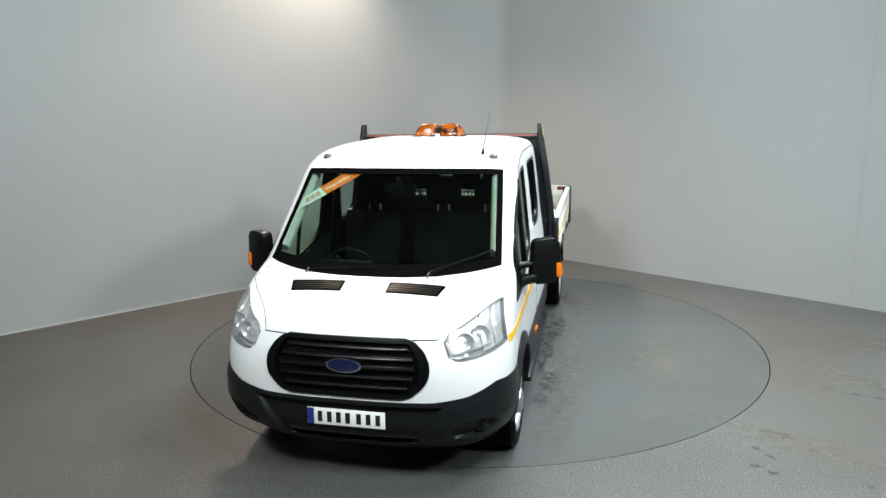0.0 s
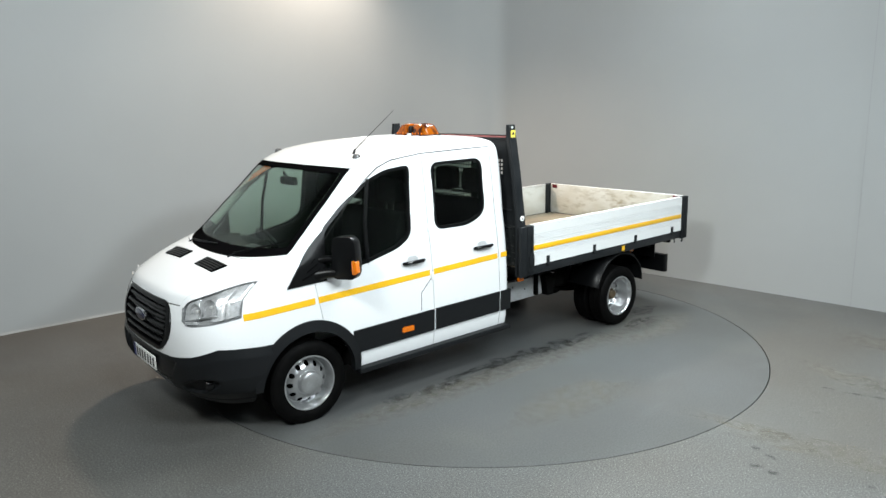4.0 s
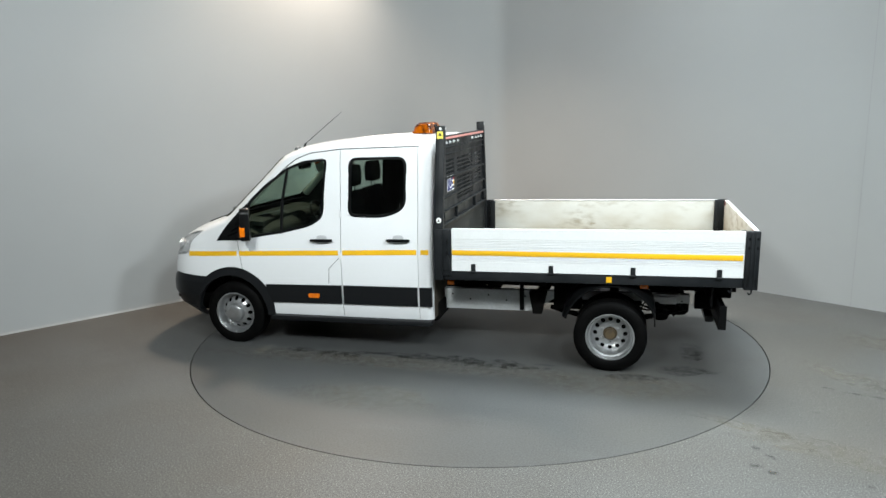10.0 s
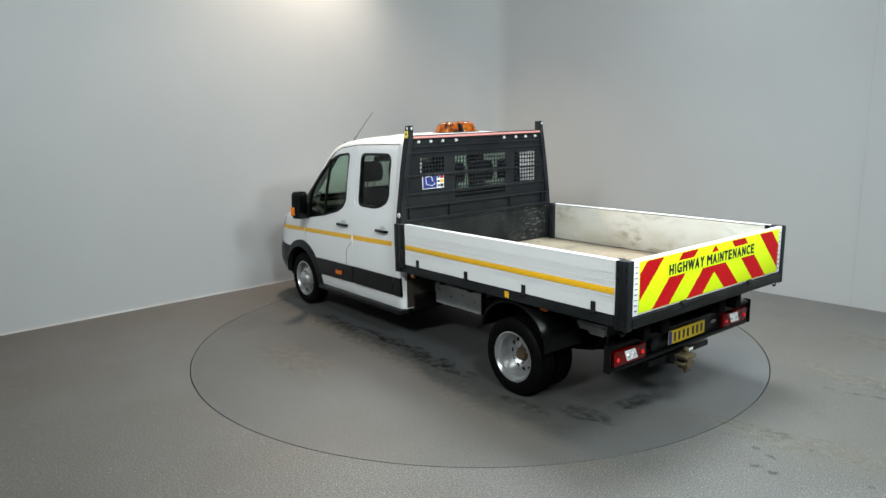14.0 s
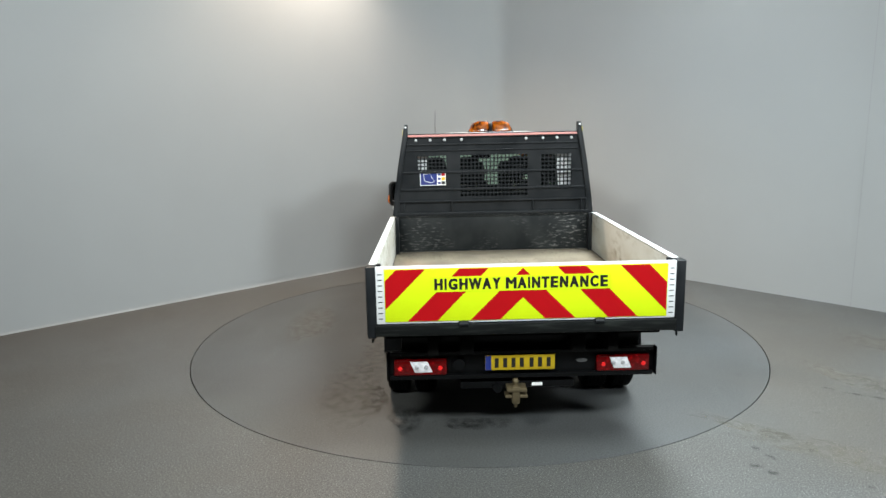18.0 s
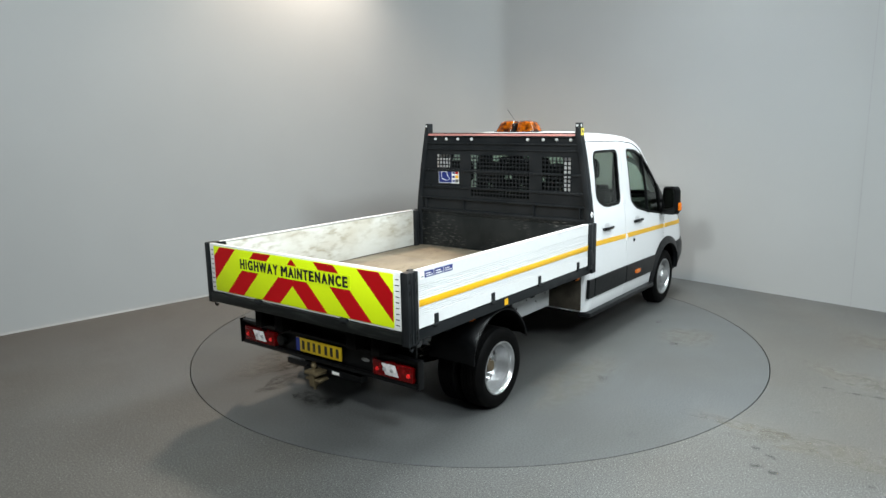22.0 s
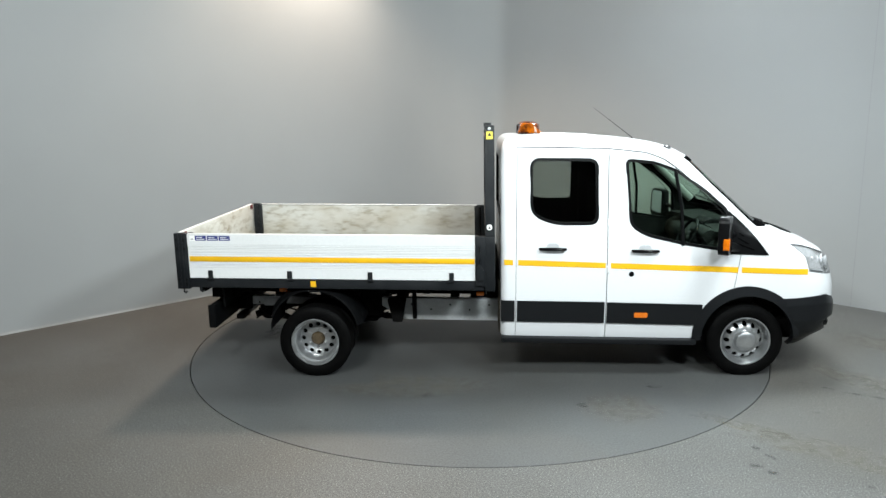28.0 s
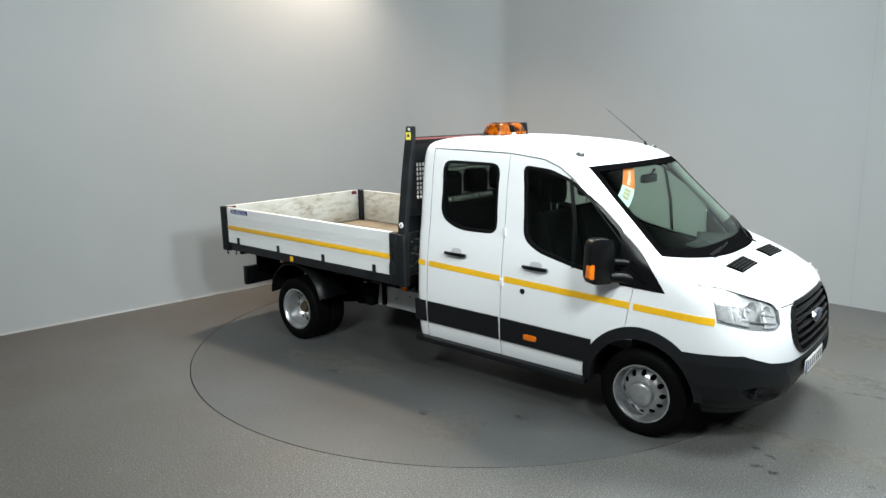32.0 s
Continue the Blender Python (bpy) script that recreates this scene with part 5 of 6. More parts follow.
def wheel(x, y, s, kind, height=Z_AXLE):
    """s points outwards. front: domed centre cap; rear outer: deep dish with a bare hub; rear inner: plain."""
    m = Matrix.Translation((x, y, height)) @ (Matrix() if s > 0 else Matrix.Rotation(math.pi, 4, "Z"))
    tyre_w = 0.19
    w = part("front_wheel" if kind == "front" else "rear_wheel", moved(tyre_mesh(tyre_w), m), RUBBER, truck, "black tyre on a silver pressed-steel wheel", rake=False)
    if kind == "front":
        prof = [(0.214, 0.075), (0.222, 0.082), (0.224, 0.090), (0.214, 0.092), (0.206, 0.080), (0.199, 0.050), (0.194, 0.006), (0.180, 0.000), (0.168, 0.030), (0.140, 0.058), (0.112, 0.066), (0.100, 0.058), (0.0, 0.058)]
        hole_r, hole_y, ring_r, n = 0.0210, 0.050, 0.152, 12
    else:
        prof = [(0.214, 0.075), (0.222, 0.082), (0.224, 0.090), (0.214, 0.092), (0.206, 0.080), (0.203, 0.060), (0.190, 0.055), (0.187, 0.0), (0.178, -0.045), (0.170, -0.058), (0.130, -0.046), (0.105, -0.040), (0.0, -0.040)]
        hole_r, hole_y, ring_r, n = 0.0215, -0.050, 0.140, 12
    rim_mesh = lathe(prof, "y", 64)
    if kind != "inner":
        cut = [moved(lathe([(0.0, -0.05), (hole_r, -0.05), (hole_r, 0.05), (0.0, 0.05)], "y", 14), Matrix.Translation((ring_r * math.cos(2 * math.pi * k / n), hole_y, ring_r * math.sin(2 * math.pi * k / n)))) for k in range(n)]
        back = [(r - (0.004 if r > 0.001 else 0), h - 0.006) for r, h in prof]
        shut = lathe(prof + back[::-1] + [prof[0]], "y", 64)
        rim_mesh = boolean(with_mat(shut, RIM), with_mat(joined(*cut), RIM), "DIFFERENCE")
        rim_mesh = clean(rim_mesh, 30)
    rim = part("rim", moved(rim_mesh, m), RIM, w, "silver painted steel rim", rake=False)
    part("wheel_back", moved(lathe([(0.0, -0.075), (0.212, -0.075), (0.212, -0.085), (0.0, -0.085)], "y", 32), m), UNDER, w, rake=False)
    if kind == "front":
        part("centre_cap", moved(lathe([(0.0, 0.122), (0.040, 0.122), (0.074, 0.118), (0.088, 0.110), (0.095, 0.094), (0.099, 0.066), (0.112, 0.062), (0.112, 0.054)], "y", 48), m), RIM, rim, "domed silver centre cap", rake=False)
    elif kind == "outer":
        part("hub", moved(lathe([(0.0, 0.004), (0.045, 0.002), (0.050, -0.006), (0.052, -0.035), (0.066, -0.036), (0.066, -0.042)], "y", 28), m), HUB, rim, "rusty bare hub", rake=False)
        for k in range(6):
            a = 2 * math.pi * (k + 0.5) / 6
            part("wheel_nut", moved(lathe([(0.0, -0.012), (0.011, -0.012), (0.013, -0.018), (0.013, -0.042)], "y", 6), m @ Matrix.Translation((0.085 * math.cos(a), 0, 0.085 * math.sin(a)))), RIM, rim, rake=False)


for s in (1, -1):
    wheel(AXLE_F, 0.900 * s, s, "front", 0.330)
    wheel(AXLE_R, 0.965 * s, s, "outer")
    wheel(AXLE_R, 0.735 * s, -s, "inner")

    def guard(u, v, out):
        a = radians(14 + 158 * u)
        r = 0.475 + out - 0.05 * max(0, abs(v - 0.5) - 0.36) * 6
        return Vector((max(AXLE_R + r * math.cos(a) * 0.985, -1.862 + out), s * (0.63 + 0.44 * v), 0.345 + r * math.sin(a)))
    part("mudguard", sheet(lambda u, v: guard(u, v, 0.0), 36, 10, back=lambda u, v: guard(u, v, -0.012)), BLACK, truck, "black plastic rear mudguard")
    part("side_marker", box(-1.80, -1.725, *sorted((0.96 * s, 0.99 * s)), 0.735, 0.775, 0.006), AMBER, truck, "amber side marker")
    part("side_marker_bracket", box(-1.80, -1.725, *sorted((0.93 * s, 0.962 * s)), 0.73, 0.80, 0.004), UNDER, truck)
    part("side_marker", box(0.03, 0.10, *sorted((0.96 * s, 0.99 * s)), 0.72, 0.76, 0.006), AMBER, truck, "amber side marker")
    part("side_marker_bracket", box(0.03, 0.10, *sorted((0.93 * s, 0.962 * s)), 0.715, 0.80, 0.004), UNDER, truck)

# ---- the truck: tipper bed ----
bed = part("bed_frame", box(-2.66, 0.14, -1.04, 1.04, 0.795, 0.868, 0.006), UNDER, truck, "dark steel bed frame")
for k in range(4):
    x1 = 0.13 - k * 0.695
    part("floor_board", box(x1 - 0.690, x1, -1.055, 1.055, 0.868, 0.886, 0.002), PLY, bed, "worn sandy plywood floor")
for k in range(7):
    x = 0.0 - k * 0.42
    part("bearer", box(x - 0.03, x + 0.03, -1.0, 1.0, 0.735, 0.797, 0.004), UNDER, bed)


def plank_profile(h0, h1, grooves):
    """Outer face with fine grooves, flat inner face, as (depth, height)."""
    outer = []
    for g in grooves:
        outer += [(0.0, g - 0.0042), (-0.0055, g - 0.0022), (-0.0055, g + 0.0022), (0.0, g + 0.0042)]
    return [(0.0, h0)] + outer + [(0.0, h1), (-0.028, h1), (-0.028, h0)]


BOARDS = ((0.890, 1.020, (0.985, 1.000, 1.014)), (1.021, 1.135, (1.030, 1.104, 1.119)), (1.136, 1.290, (1.148, 1.163, 1.178, 1.194)))
for s in (1, -1):
    drop = part("dropside", box(-2.585, 0.022, *sorted((1.068 * s, 1.078 * s)), 0.892, 1.284, 0.002), ALUIN, truck, "white ribbed aluminium dropside panel with yellow tape")
    for h0, h1, g in BOARDS:
        prof = [(s * (1.106 + d), z) for d, z in plank_profile(h0, h1, g)]
        part("plank", prism(prof, "x", -2.585, 0.022), ALU, drop)
    part("inner_skin", box(-2.583, 0.020, *sorted((1.058 * s, 1.0675 * s)), 0.893, 1.283, 0.001), ALUIN, drop, "stained inner face")
    part("top_cap", box(-2.585, 0.022, *sorted((1.057 * s, 1.107 * s)), 1.2905, 1.297, 0.002), ALU, drop)
    part("reflective_tape", box(-2.575, 0.018, *sorted((1.106 * s, 1.109 * s)), 1.043, 1.091, 0.001), YELLOW, drop, "yellow reflective tape")
    for x in (-0.190, -0.925, -1.660, -2.390):
        hb = part("hinge_bracket", box(x - 0.022, x + 0.022, *sorted((1.105 * s, 1.117 * s)), 0.868, 0.962, 0.005), STEEL, drop, "dark hinge bracket")
        part("hinge_pin", tube([(x - 0.03, 1.115 * s, 0.885), (x + 0.03, 1.115 * s, 0.885)], 0.010, 10), STEEL, hb)
    rail = part("side_rail", box(-2.64, 0.10, *sorted((1.045 * s, 1.098 * s)), 0.797, 0.884, 0.006), STEEL, truck, "dark steel side rail")
    part("rail_sticker", box(-1.475, -1.425, *sorted((1.098 * s, 1.1005 * s)), 0.815, 0.868, 0), YELLOW, rail, "small yellow sticker")
    part("rope_hook", tube([(-2.50, 1.07 * s, 0.80), (-2.50, 1.08 * s, 0.765), (-2.485, 1.09 * s, 0.755), (-2.47, 1.09 * s, 0.77)], 0.007, 6), STEEL, rail)
    # corner posts
    fp = part("front_corner_post", joined(box(0.110, 0.200, *sorted((1.050 * s, 1.112 * s)), 0.795, 1.290, 0.006), box(0.025, 0.115, *sorted((1.070 * s, 1.120 * s)), 0.840, 1.296, 0.010)), STEEL, truck, "dark steel corner post")
    for k in range(3):
        part("latch_slot", box(0.055, 0.068, *sorted((1.118 * s, 1.1225 * s)), 0.93 + 0.11 * k, 0.985 + 0.11 * k, 0.002), BLACK, fp)
    part("latch", prism(rounded([(0.035, 0.90), (0.10, 0.90), (0.10, 0.99), (0.06, 1.05), (0.035, 1.0)], 0.012), "y", *sorted((1.118 * s, 1.136 * s)), 0.004), STEEL, fp)
    rp = part("rear_corner_post", joined(box(-2.705, -2.590, *sorted((1.052 * s, 1.118 * s)), 0.785, 1.302, 0.008), box(-2.640, -2.628, *sorted((1.115 * s, 1.124 * s)), 0.80, 1.295, 0.003), box(-2.672, -2.660, *sorted((1.115 * s, 1.124 * s)), 0.80, 1.295, 0.003)), STEEL, truck, "dark steel rear corner post")
    for k, z in enumerate((0.83, 0.87, 1.16, 1.24)):
        for x in (-2.615, -2.685):
            part("post_slot", box(x - 0.008, x + 0.008, *sorted((1.116 * s, 1.1195 * s)), z - 0.014, z + 0.014, 0.002), BLACK, rp)
    part("post_hook", tube([(-2.66, 1.08 * s, 0.79), (-2.66, 1.085 * s, 0.755), (-2.645, 1.09 * s, 0.742), (-2.63, 1.09 * s, 0.757)], 0.008, 6), STEEL, rp)
    part("inner_post", box(-2.60, -2.555, *sorted((1.02 * s, 1.058 * s)), 0.886, 1.30, 0.004), STEEL, truck, "dark steel inner post")
    part("inner_post", box(0.0, 0.06, *sorted((1.02 * s, 1.058 * s)), 0.886, 1.29, 0.004), STEEL, truck, "dark steel inner post")

# blue labels near the rear of the right dropside
for k, (x0, x1) in enumerate(((-2.56, -2.515), (-2.51, -2.41), (-2.40, -2.30), (-2.29, -2.19))):
    lb = part("label", box(x0, x1, -1.1085, -1.106, 1.237 if k else 1.232, 1.281, 0), PLATEW if k == 0 else BLUE, drop, "small blue safety label")
    for j in range(2):
        part("label_bar", box(x0 + 0.012, x1 - 0.012 - 0.02 * j, -1.1095, -1.1083, 1.246 + 0.016 * j, 1.252 + 0.016 * j, 0), TEXT if k == 0 else PLATEW, lb)

# tailgate with chevrons
gate = part("tailgate", box(-2.700, -2.668, -1.050, 1.050, 0.890, 1.300, 0.003), ALU, truck, "aluminium tailgate with red and yellow chevrons")
part("inner_skin", box(-2.668, -2.660, -1.048, 1.048, 0.892, 1.298, 0.001), ALUIN, gate, "stained inner face")
part("tailgate_rail", box(-2.715, -2.640, -1.06, 1.06, 0.800, 0.882, 0.006), mat("worn_black_rail", (0.006, 0.0068, 0.0066), 0.4, vary=0.7, scale=14, bump=0.2, second=(0.030, 0.034, 0.030), lo=0.5, hi=0.75, spec=0.2, stretch=(1, 0.3, 3)), truck, "worn black steel tail rail")
for y in (0.44, -0.52):
    part("gate_hinge", lathe([(0.0, -0.03), (0.018, -0.03), (0.018, 0.03), (0.0, 0.03)], "y", 12, (-2.716, y, 0.884)), STEEL, gate)
    part("gate_hinge_ear", box(-2.722, -2.705, y - 0.035, y + 0.035, 0.862, 0.905, 0.004), STEEL, gate)
PZ0, PZ1, PY = 0.905, 1.284, 0.990
board = part("chevron_board", box(-2.706, -2.700, -PY, PY, PZ0, PZ1, 0.001), LIME, gate, "fluorescent yellow board")


def band(points, name="chevron_stripe", x=-2.7075, material=None):
    """A flat stripe on the board; points are metres from its left edge and from its top, kept within it."""
    return part(name, prism([(PY - a, PZ1 - b) for a, b in points], "x", x, -2.7055), material or RED, board)


H = PZ1 - PZ0
APEX = 0.967
band([(0.004, 0.084), (0.084, 0.004), (0.288, 0.004), (0.004, 0.288)])
band([(2 * APEX - 0.084, 0.004), (2 * APEX - 0.288, 0.004), (1.976, 0.338), (1.976, 0.134)])
for mirror in (1, -1):
    def across(points):
        return [(APEX + mirror * (APEX - a), b) for a, b in points]
    band(across([(0.160, H - 0.003), (0.366, H - 0.003), (0.729, 0.004), (0.523, 0.004)]))
    band(across([(0.600, H - 0.003), (0.809, H - 0.003), (APEX, 0.219), (APEX, 0.008)]))
part("text_field", box(-2.7092, -2.7055, -0.592, 0.655, 1.116, 1.224, 0), LIME, board, "yellow strip behind the words")
ADVANCE = {"H": 722, "I": 278, "G": 778, "W": 944, "A": 722, "Y": 667, " ": 290, "M": 833, "N": 722, "T": 611, "E": 667, "C": 722}
WORDS = "HIGHWAY MAINTENANCE"
unit = 1.222 / sum(ADVANCE[c] for c in WORDS)
letters, pen = [], 0.0
for c in WORDS:
    wide = ADVANCE[c] * unit
    gap_w = 0.003 if c in "AWYT" else 0.0065
    if c != " ":
        bold = {"I": 0.012, "M": 0.0, "W": 0.0}.get(c, 0.036)
        for k, dy in enumerate((0.0, -0.0026, 0.0026) if c not in "MW" else (0.0, -0.0026, 0.0026, -0.0052, 0.0052)):
            letters.append(lettering(c, 0.081, wide - 2 * gap_w - 0.004, Matrix(((0, 0, -1, -2.7103 - 0.0003 * k), (-1, 0, 0, 0.645 - pen - gap_w + dy), (0, 1, 0, 1.130), (0, 0, 0, 1))), bold))
    pen += wide
part("board_lettering", joined(*letters), TEXT, board, "black capital letters")
for s in (1, -1):
    for k in range(9):
        part("edge_stripe", box(-2.7025, -2.6995, *sorted(((PY + 0.016) * s, (PY + 0.046) * s)), 0.925 + 0.04 * k, 0.931 + 0.04 * k, 0), STEEL, gate)
    part("corner_reflector", box(-2.6605, -2.656, *sorted((0.93 * s, 1.015 * s)), 1.245, 1.294, 0.001), mat("dark_red_cap", (0.12, 0.01, 0.015), 0.5), gate)

# headboard: curved side posts, panels, mesh windows
POST = ((0.80, 1.085), (1.30, 1.085), (1.45, 1.070), (1.60, 1.048), (1.80, 1.020), (2.00, 0.985), (2.15, 0.958), (2.262, 0.938))
head = part("headboard", joined(box(0.135, 0.150, -1.055, 1.055, 0.886, 1.285, 0.003), box(0.125, 0.165, -1.05, 1.05, 1.262, 1.290, 0.004)), SCUFFED, truck, "dark grey steel headboard with mesh windows")


def post_half(z):
    return float(np.interp(z, [p[0] for p in POST], [p[1] for p in POST]))


for s in (1, -1):
    loop = [(s * y, z) for z, y in POST] + [(s * (y - (0.055 if z < 2.2 else 0.035)), z) for z, y in reversed(POST)]
    post = part("headboard_post", prism(loop, "x", 0.112, 0.200, 0.004), STEEL, head, "dark grey curved post")
    part("post_bolt", lathe([(0.0, 0.003 * s), (0.014, 0.003 * s), (0.014, 0.0)], "y", 16, (0.156, (post_half(2.235) + 0.001) * s, 2.235)), GALV, post)
    part("post_bolt", lathe([(0.0, -0.004), (0.012, -0.004), (0.012, 0.0)], "x", 16, (0.111, (post_half(2.235) - 0.018) * s, 2.235)), GALV, post)
    yy = post_half(2.16) + 0.0035
    sl = part("warning_label", moved(box(0.128, 0.186, *sorted(((yy - 0.003) * s, yy * s)), 2.12, 2.21, 0), Matrix()), LABELY, post, "pale yellow warning label")
    part("label_bar", box(0.140, 0.174, *sorted(((yy - 0.002) * s, (yy + 0.001) * s)), 2.135, 2.142, 0), TEXT, sl)
    part("label_mark", prism([(0.157, 2.20), (0.139, 2.168), (0.175, 2.168)], "y", *sorted(((yy - 0.002) * s, (yy + 0.001) * s))), TEXT, sl)
    c = post_half(1.37) + 0.002
    dot = part("round_tag", lathe([(0.0, 0.003 * s), (0.024, 0.003 * s), (0.026, 0.0), (0.026, -0.02 * s)], "y", 24, (0.152, c * s, 1.372)), PLATEW, post, "round white tag")
    part("tag_mark", prism([(0.152, 1.385), (0.141, 1.361), (0.163, 1.361)], "y", *sorted(((c + 0.002) * s, (c + 0.0042) * s))), TEXT, dot)
    part("end_web", prism([(s * (post_half(1.42) - 0.05), 1.30), (s * (post_half(1.42) - 0.065), 1.30), (s * (post_half(1.42) - 0.065), 1.44), (s * (post_half(1.42) - 0.05), 1.44)], "x", 0.115, 0.150), STEEL, head)

X0, X1 = 0.140, 0.150
WINDOWS = ((0.490, 0.812, 1.777, 1.935, 8, 4), (-0.383, 0.352, 1.480, 1.935, 18, 11), (-0.852, -0.520, 1.585, 1.930, 8, 8))


def panel_piece(y0, y1, z0, z1):
    return box(X0, X1, y0, y1, z0, z1, 0)


def panel_edge(z0, z1, s, inner):
    """Sheet between the last window and the curved post."""
    pts = [(s * inner, z0), (s * (post_half(z0) - 0.05), z0)] + [(s * (post_half(z) - 0.05), z) for z in (z0 + (z1 - z0) * k / 4 for k in range(1, 5))] + [(s * inner, z1)]
    return prism(pts, "x", X0, X1)


sheets = [panel_edge(1.936, 2.150, 1, 0.0), panel_edge(1.936, 2.150, -1, 0.0)]
sheets += [panel_edge(1.44, 1.936, 1, 0.813), panel_edge(1.44, 1.936, -1, 0.853)]
sheets += [panel_piece(0.353, 0.489, 1.44, 1.936), panel_piece(-0.519, -0.384, 1.44, 1.936), panel_piece(0.489, 0.813, 1.44, 1.776), panel_piece(-0.853, -0.519, 1.44, 1.584), panel_piece(-0.853, -0.519, 1.931, 1.936), panel_piece(-0.384, 0.353, 1.44, 1.479)]
for piece in sheets:
    part("upper_panel", piece, STEEL, head)
for y0, y1, z0, z1, nx, nz in WINDOWS:
    bars = []
    for k in range(nx + 1):
        y = y0 + (y1 - y0) * k / nx
        bars.append(box(0.1425, 0.1475, y - 0.006, y + 0.006, z0, z1, 0))
    for k in range(nz + 1):
        z = z0 + (z1 - z0) * k / nz
        bars.append(box(0.1415, 0.1485, y0, y1, z - 0.006, z + 0.006, 0))
    part("mesh_window", joined(*bars), STEEL, head, "square steel mesh window")
for z, t in ((1.752, 0.010), (1.568, 0.012), (1.985, 0.006), (2.048, 0.008)):
    part("panel_rib", box(0.122, X0, -(post_half(z) - 0.05), post_half(z) - 0.05, z - t, z + t, 0.003), STEEL, head)
part("shelf", box(0.110, 0.165, -(post_half(1.45) - 0.05), post_half(1.45) - 0.05, 1.432, 1.446, 0.002), STEEL, head)
part("recess_sheet", box(0.146, 0.152, -1.03, 1.03, 1.288, 1.434, 0), STEEL, head)
part("ledge", box(0.112, 0.150, -1.04, 1.04, 1.288, 1.318, 0.004), STEEL, head)
for y in (0.44, -0.44, 0.96, -0.96):
    part("recess_web", box(0.116, 0.148, y - 0.007, y + 0.007, 1.316, 1.434, 0.001), STEEL, head)
tt = part("top_tube", box(0.118, 0.180, -0.905, 0.905, 2.118, 2.164, 0.008), STEEL, head)
part("red_strip", box(0.114, 0.1185, -0.900, 0.900, 2.132, 2.154, 0.001), mat("pink_red_reflective", (0.62, 0.24, 0.21), 0.5, vary=0.4, scale=9, second=(0.45, 0.28, 0.26)), tt, "faded red reflective strip")
part("red_strip", box(0.1795, 0.183, -0.900, 0.900, 2.140, 2.156, 0.001), mat("dull_red_strip", (0.26, 0.075, 0.07), 0.5, vary=0.3, scale=9), tt, "dull red reflective strip")
for y in (0.82, 0.667, 0.513, 0.332, -0.358, -0.54, -0.69, -0.845):
    part("stud", lathe([(0.0, -0.022), (0.010, -0.020), (0.016, -0.008), (0.017, 0.0)], "x", 16, (0.141, y, 2.096)), GALV, head, "round steel stud")
lb = part("safety_label", box(0.136, 0.1395, 0.507, 0.783, 1.612, 1.762, 0), PLATEW, head, "blue and white safety label")
part("label_field", box(0.134, 0.1365, 0.600, 0.776, 1.618, 1.756, 0), BLUE, lb, "dark blue field")
part("label_drawing", tube([(0.1335, 0.745, 1.735), (0.1335, 0.735, 1.66), (0.1335, 0.66, 1.64), (0.1335, 0.625, 1.66), (0.1335, 0.66, 1.70), (0.1335, 0.67, 1.74), (0.1335, 0.745, 1.735)], 0.004, 5), PLATEW, lb)
for k, m in enumerate((RED, YELLOW, TEXT)):
    part("label_square", box(0.134, 0.1365, 0.513, 0.552, 1.622 + 0.045 * (2 - k), 1.656 + 0.045 * (2 - k), 0), m, lb)
    part("label_square", box(0.134, 0.1365, 0.560, 0.590, 1.626 + 0.045 * (2 - k), 1.650 + 0.045 * (2 - k), 0), BLUE, lb)

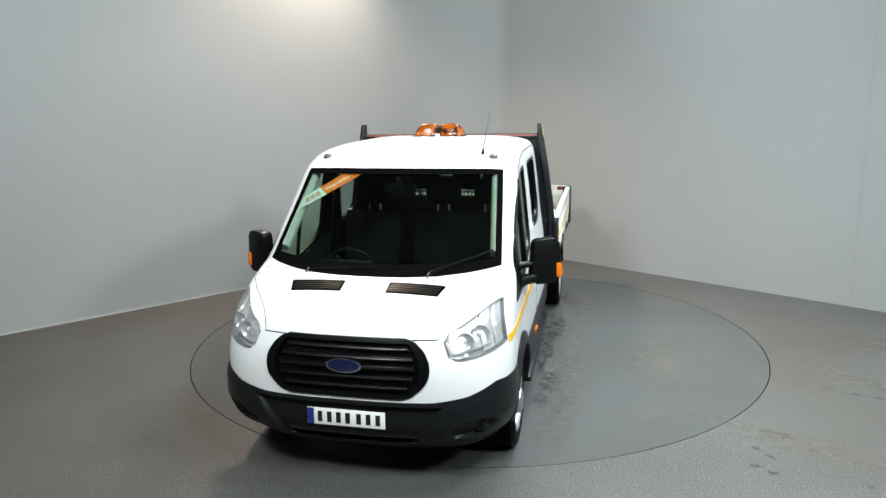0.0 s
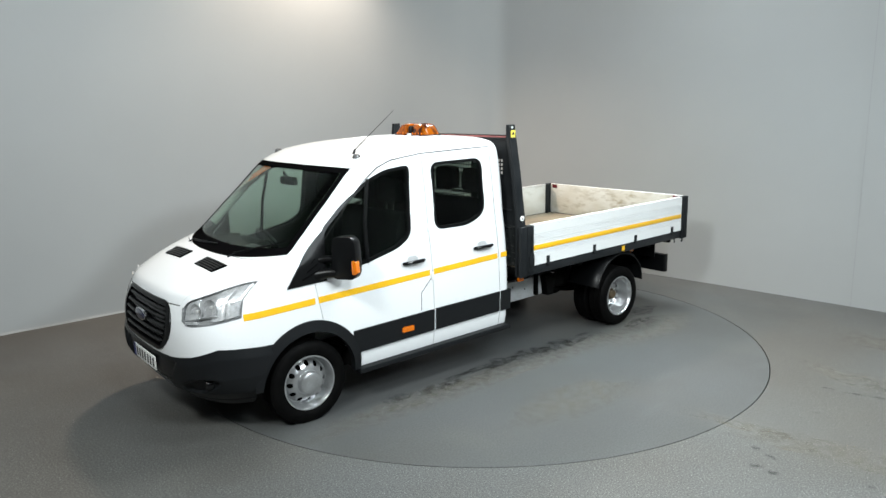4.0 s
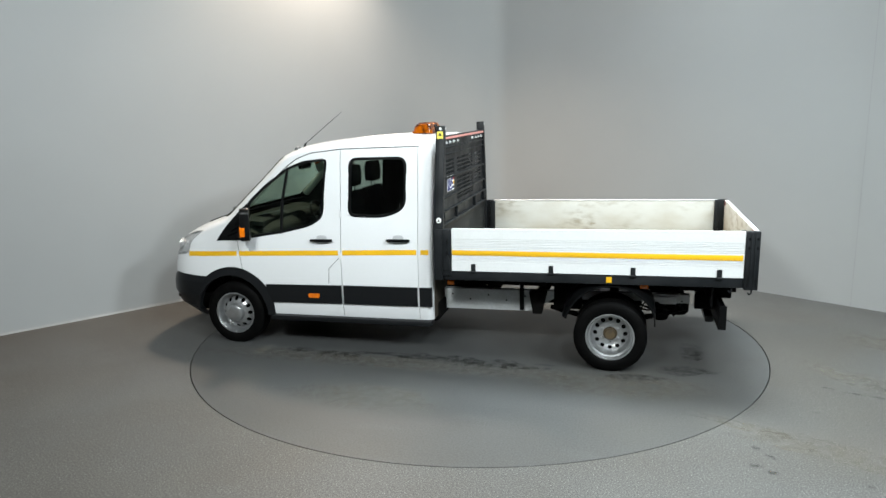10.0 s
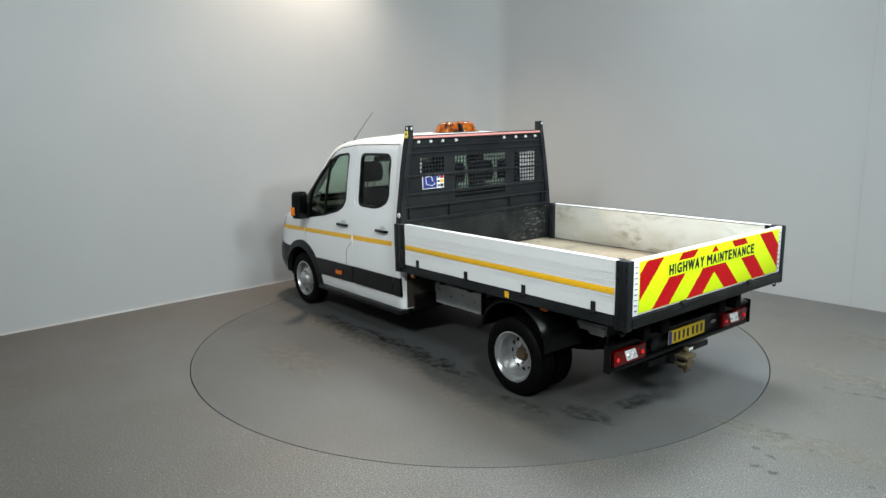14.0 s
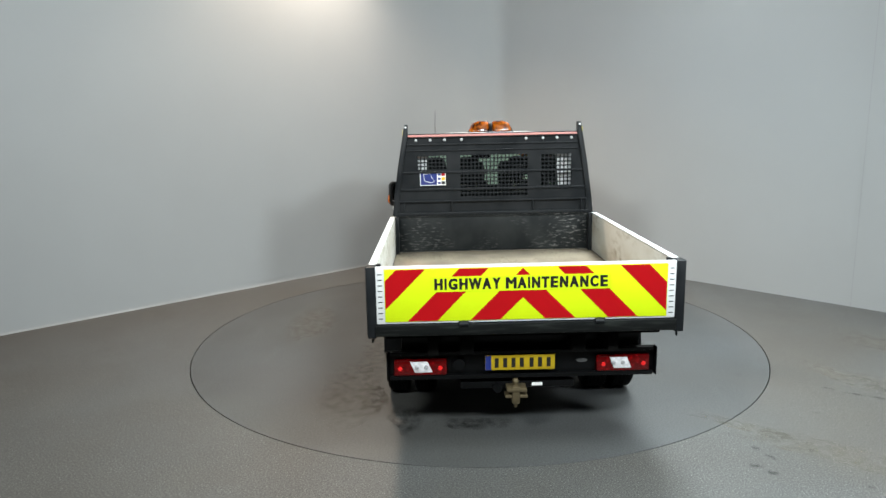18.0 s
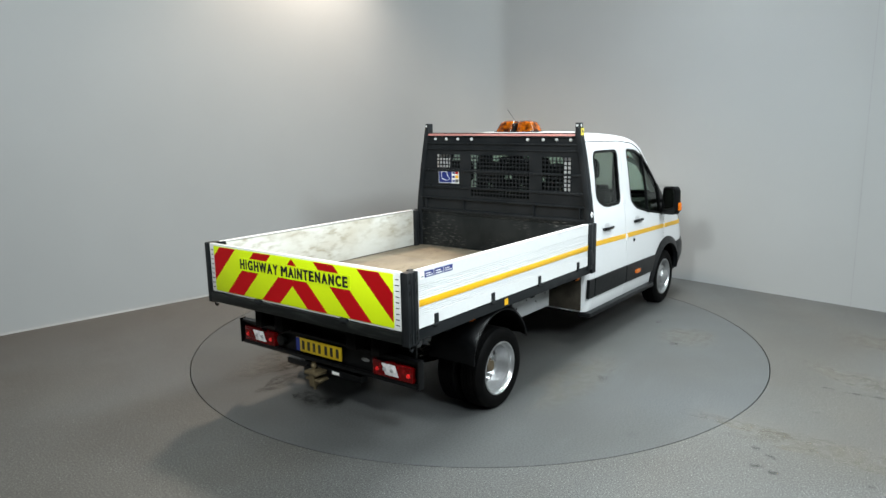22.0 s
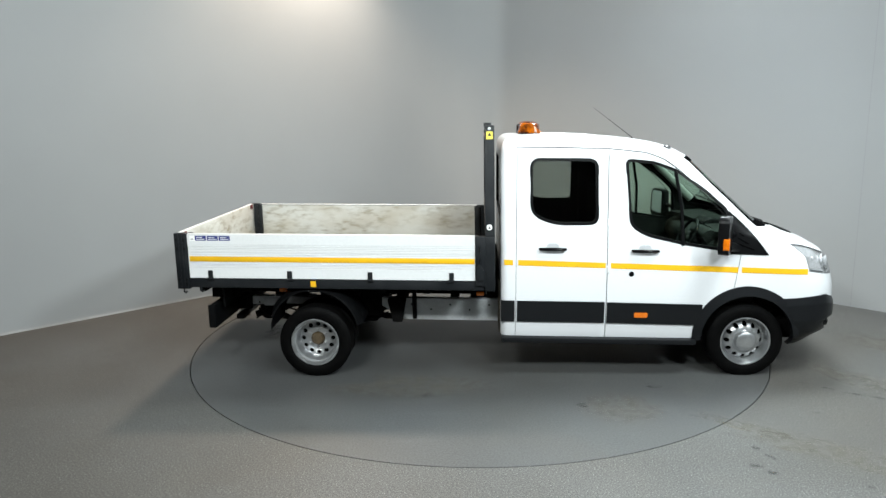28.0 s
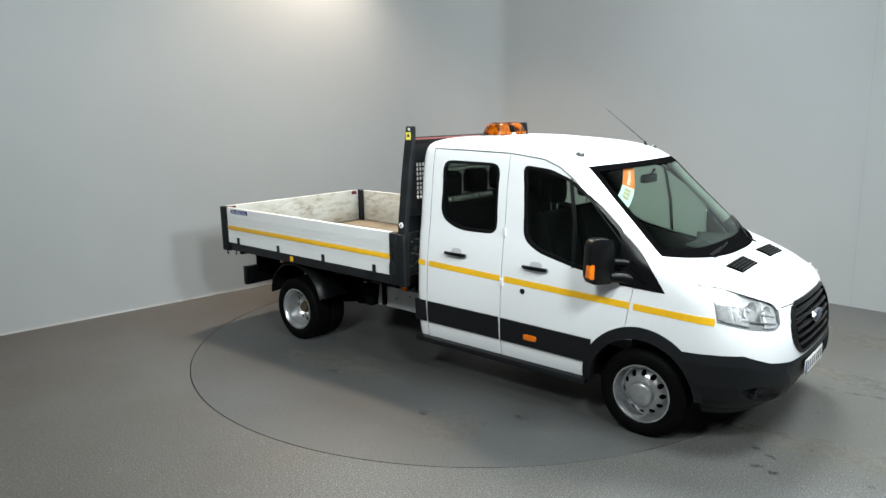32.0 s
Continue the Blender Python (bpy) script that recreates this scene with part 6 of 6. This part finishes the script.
# rear light frame and tow bar
rear = part("rear_light_bar", box(-2.385, -2.36, -1.0, 1.0, 0.385, 0.60, 0.003), BLACK, truck, "black rear light carrier")
part("carrier_flange", box(-2.42, -2.3855, -0.984, 0.984, 0.575, 0.600, 0.004), BLACK, rear)
part("carrier_flange", box(-2.42, -2.3855, -0.984, 0.984, 0.385, 0.415, 0.004), BLACK, rear)
for s in (1, -1):
    part("carrier_end", box(-2.428, -2.365, *sorted((1.0005 * s, 1.010 * s)), 0.385, 0.605, 0.003), BLACK, rear)
for s in (1, -1):
    tl = part("tail_light", box(-2.425, -2.375, *sorted((0.560 * s, 0.955 * s)), 0.420, 0.545, 0.012), REDLENS, rear, "red and clear tail light")
    skew = [(0.665, 0.444), (0.800, 0.444), (0.835, 0.530), (0.705, 0.530)] if s > 0 else [(-0.690, 0.444), (-0.820, 0.444), (-0.785, 0.530), (-0.655, 0.530)]
    part("clear_section", prism(skew, "x", -2.4285, -2.39, 0.003), CLEARLENS, tl, "clear reversing lamp section")
    for y in (0.715, 0.785):
        part("bulb", lathe([(0.0, -0.012), (0.012, -0.010), (0.017, 0.0)], "x", 14, (-2.4275, (y if s > 0 else y - 0.03) * s, 0.487)), SILVER, tl)
    for k in range(5):
        z = 0.432 + 0.025 * k
        part("lens_rib", box(-2.4275, -2.4235, *sorted((0.572 * s, 0.648 * s)), z, z + 0.006, 0), REDLENS, tl)
        part("lens_rib", box(-2.4275, -2.4235, *sorted((0.852 * s, 0.944 * s)), z, z + 0.006, 0), REDLENS, tl)
    for y in (0.61, 0.91):
        part("reflector", lathe([(0.0, -0.010), (0.014, -0.008), (0.018, 0.0)], "x", 16, (-2.4255, y * s, 0.475)), mat("bright_red_lens", (0.8, 0.02, 0.02), 0.1), tl)
    part("light_bracket", box(-2.37, -2.20, *sorted((0.40 * s, 0.46 * s)), 0.42, 0.56, 0.006), UNDER, rear)
    part("body_bracket", box(-2.50, -2.30, *sorted((0.62 * s, 0.70 * s)), 0.60, 0.74, 0.006), UNDER, rear)
# added black sheet: hides frame parts so the band under the bed stays dark
part("rear_mask", box(-2.318, -2.30, -0.90, 0.90, 0.56, 0.795, 0.003), BLACK, rear, "black sheet added to fill the dark band under the bed")
rear.location.x = -0.055
plate(-2.425, 0.452, 0.566, -0.245, 0.275, PLATEY, rear, -1, True)
em = [(-0.455 + 0.042 * math.cos(2 * math.pi * k / 24), 0.500 + 0.015 * math.sin(2 * math.pi * k / 24)) for k in range(24)]
part("small_oval_mark", prism(em, "x", -2.3885, -2.384), mat("dull_oval", (0.12, 0.12, 0.12), 0.4), rear, "small dull oval mark")
part("towing_socket", lathe([(0.0, -0.05), (0.045, -0.045), (0.05, 0.0)], "x", 20, (-2.39, 0.47, 0.50)), BLACK, rear)
tow = part("tow_bar", box(-2.44, -2.36, -0.40, 0.46, 0.290, 0.345, 0.010), BLACK, truck, "black tow bar with worn pin-and-ball coupling")
part("tow_jaw", joined(box(-2.56, -2.44, -0.03, 0.12, 0.300, 0.330, 0.008), box(-2.55, -2.45, 0.02, 0.08, 0.20, 0.34, 0.012), box(-2.54, -2.44, -0.04, 0.13, 0.245, 0.270, 0.008)), BRASS, tow, "worn brass-coloured coupling jaw")
part("tow_ball", lathe([(0.0, 0.085), (0.018, 0.08), (0.025, 0.06), (0.018, 0.04), (0.014, 0.0), (0.014, -0.14), (0.0, -0.14)], "z", 18, (-2.51, 0.05, 0.31)), BRASS, tow)
part("tow_label", box(-2.4425, -2.439, -0.16, -0.08, 0.305, 0.330, 0), PLATEW, tow)
part("tow_socket", lathe([(0.0, -0.04), (0.035, -0.035), (0.04, 0.0)], "x", 18, (-2.44, 0.18, 0.30)), BLACK, tow)


# ---- what moves ----
def motions():
    spun = [(t, pose(0, 0, 0, 0, 0, a)) for t, a in enumerate(TURN)]
    walk(turntable, spun)
    walk(truck, [(t, m @ TRUCK_SHIFT) for t, m in spun])


motions()
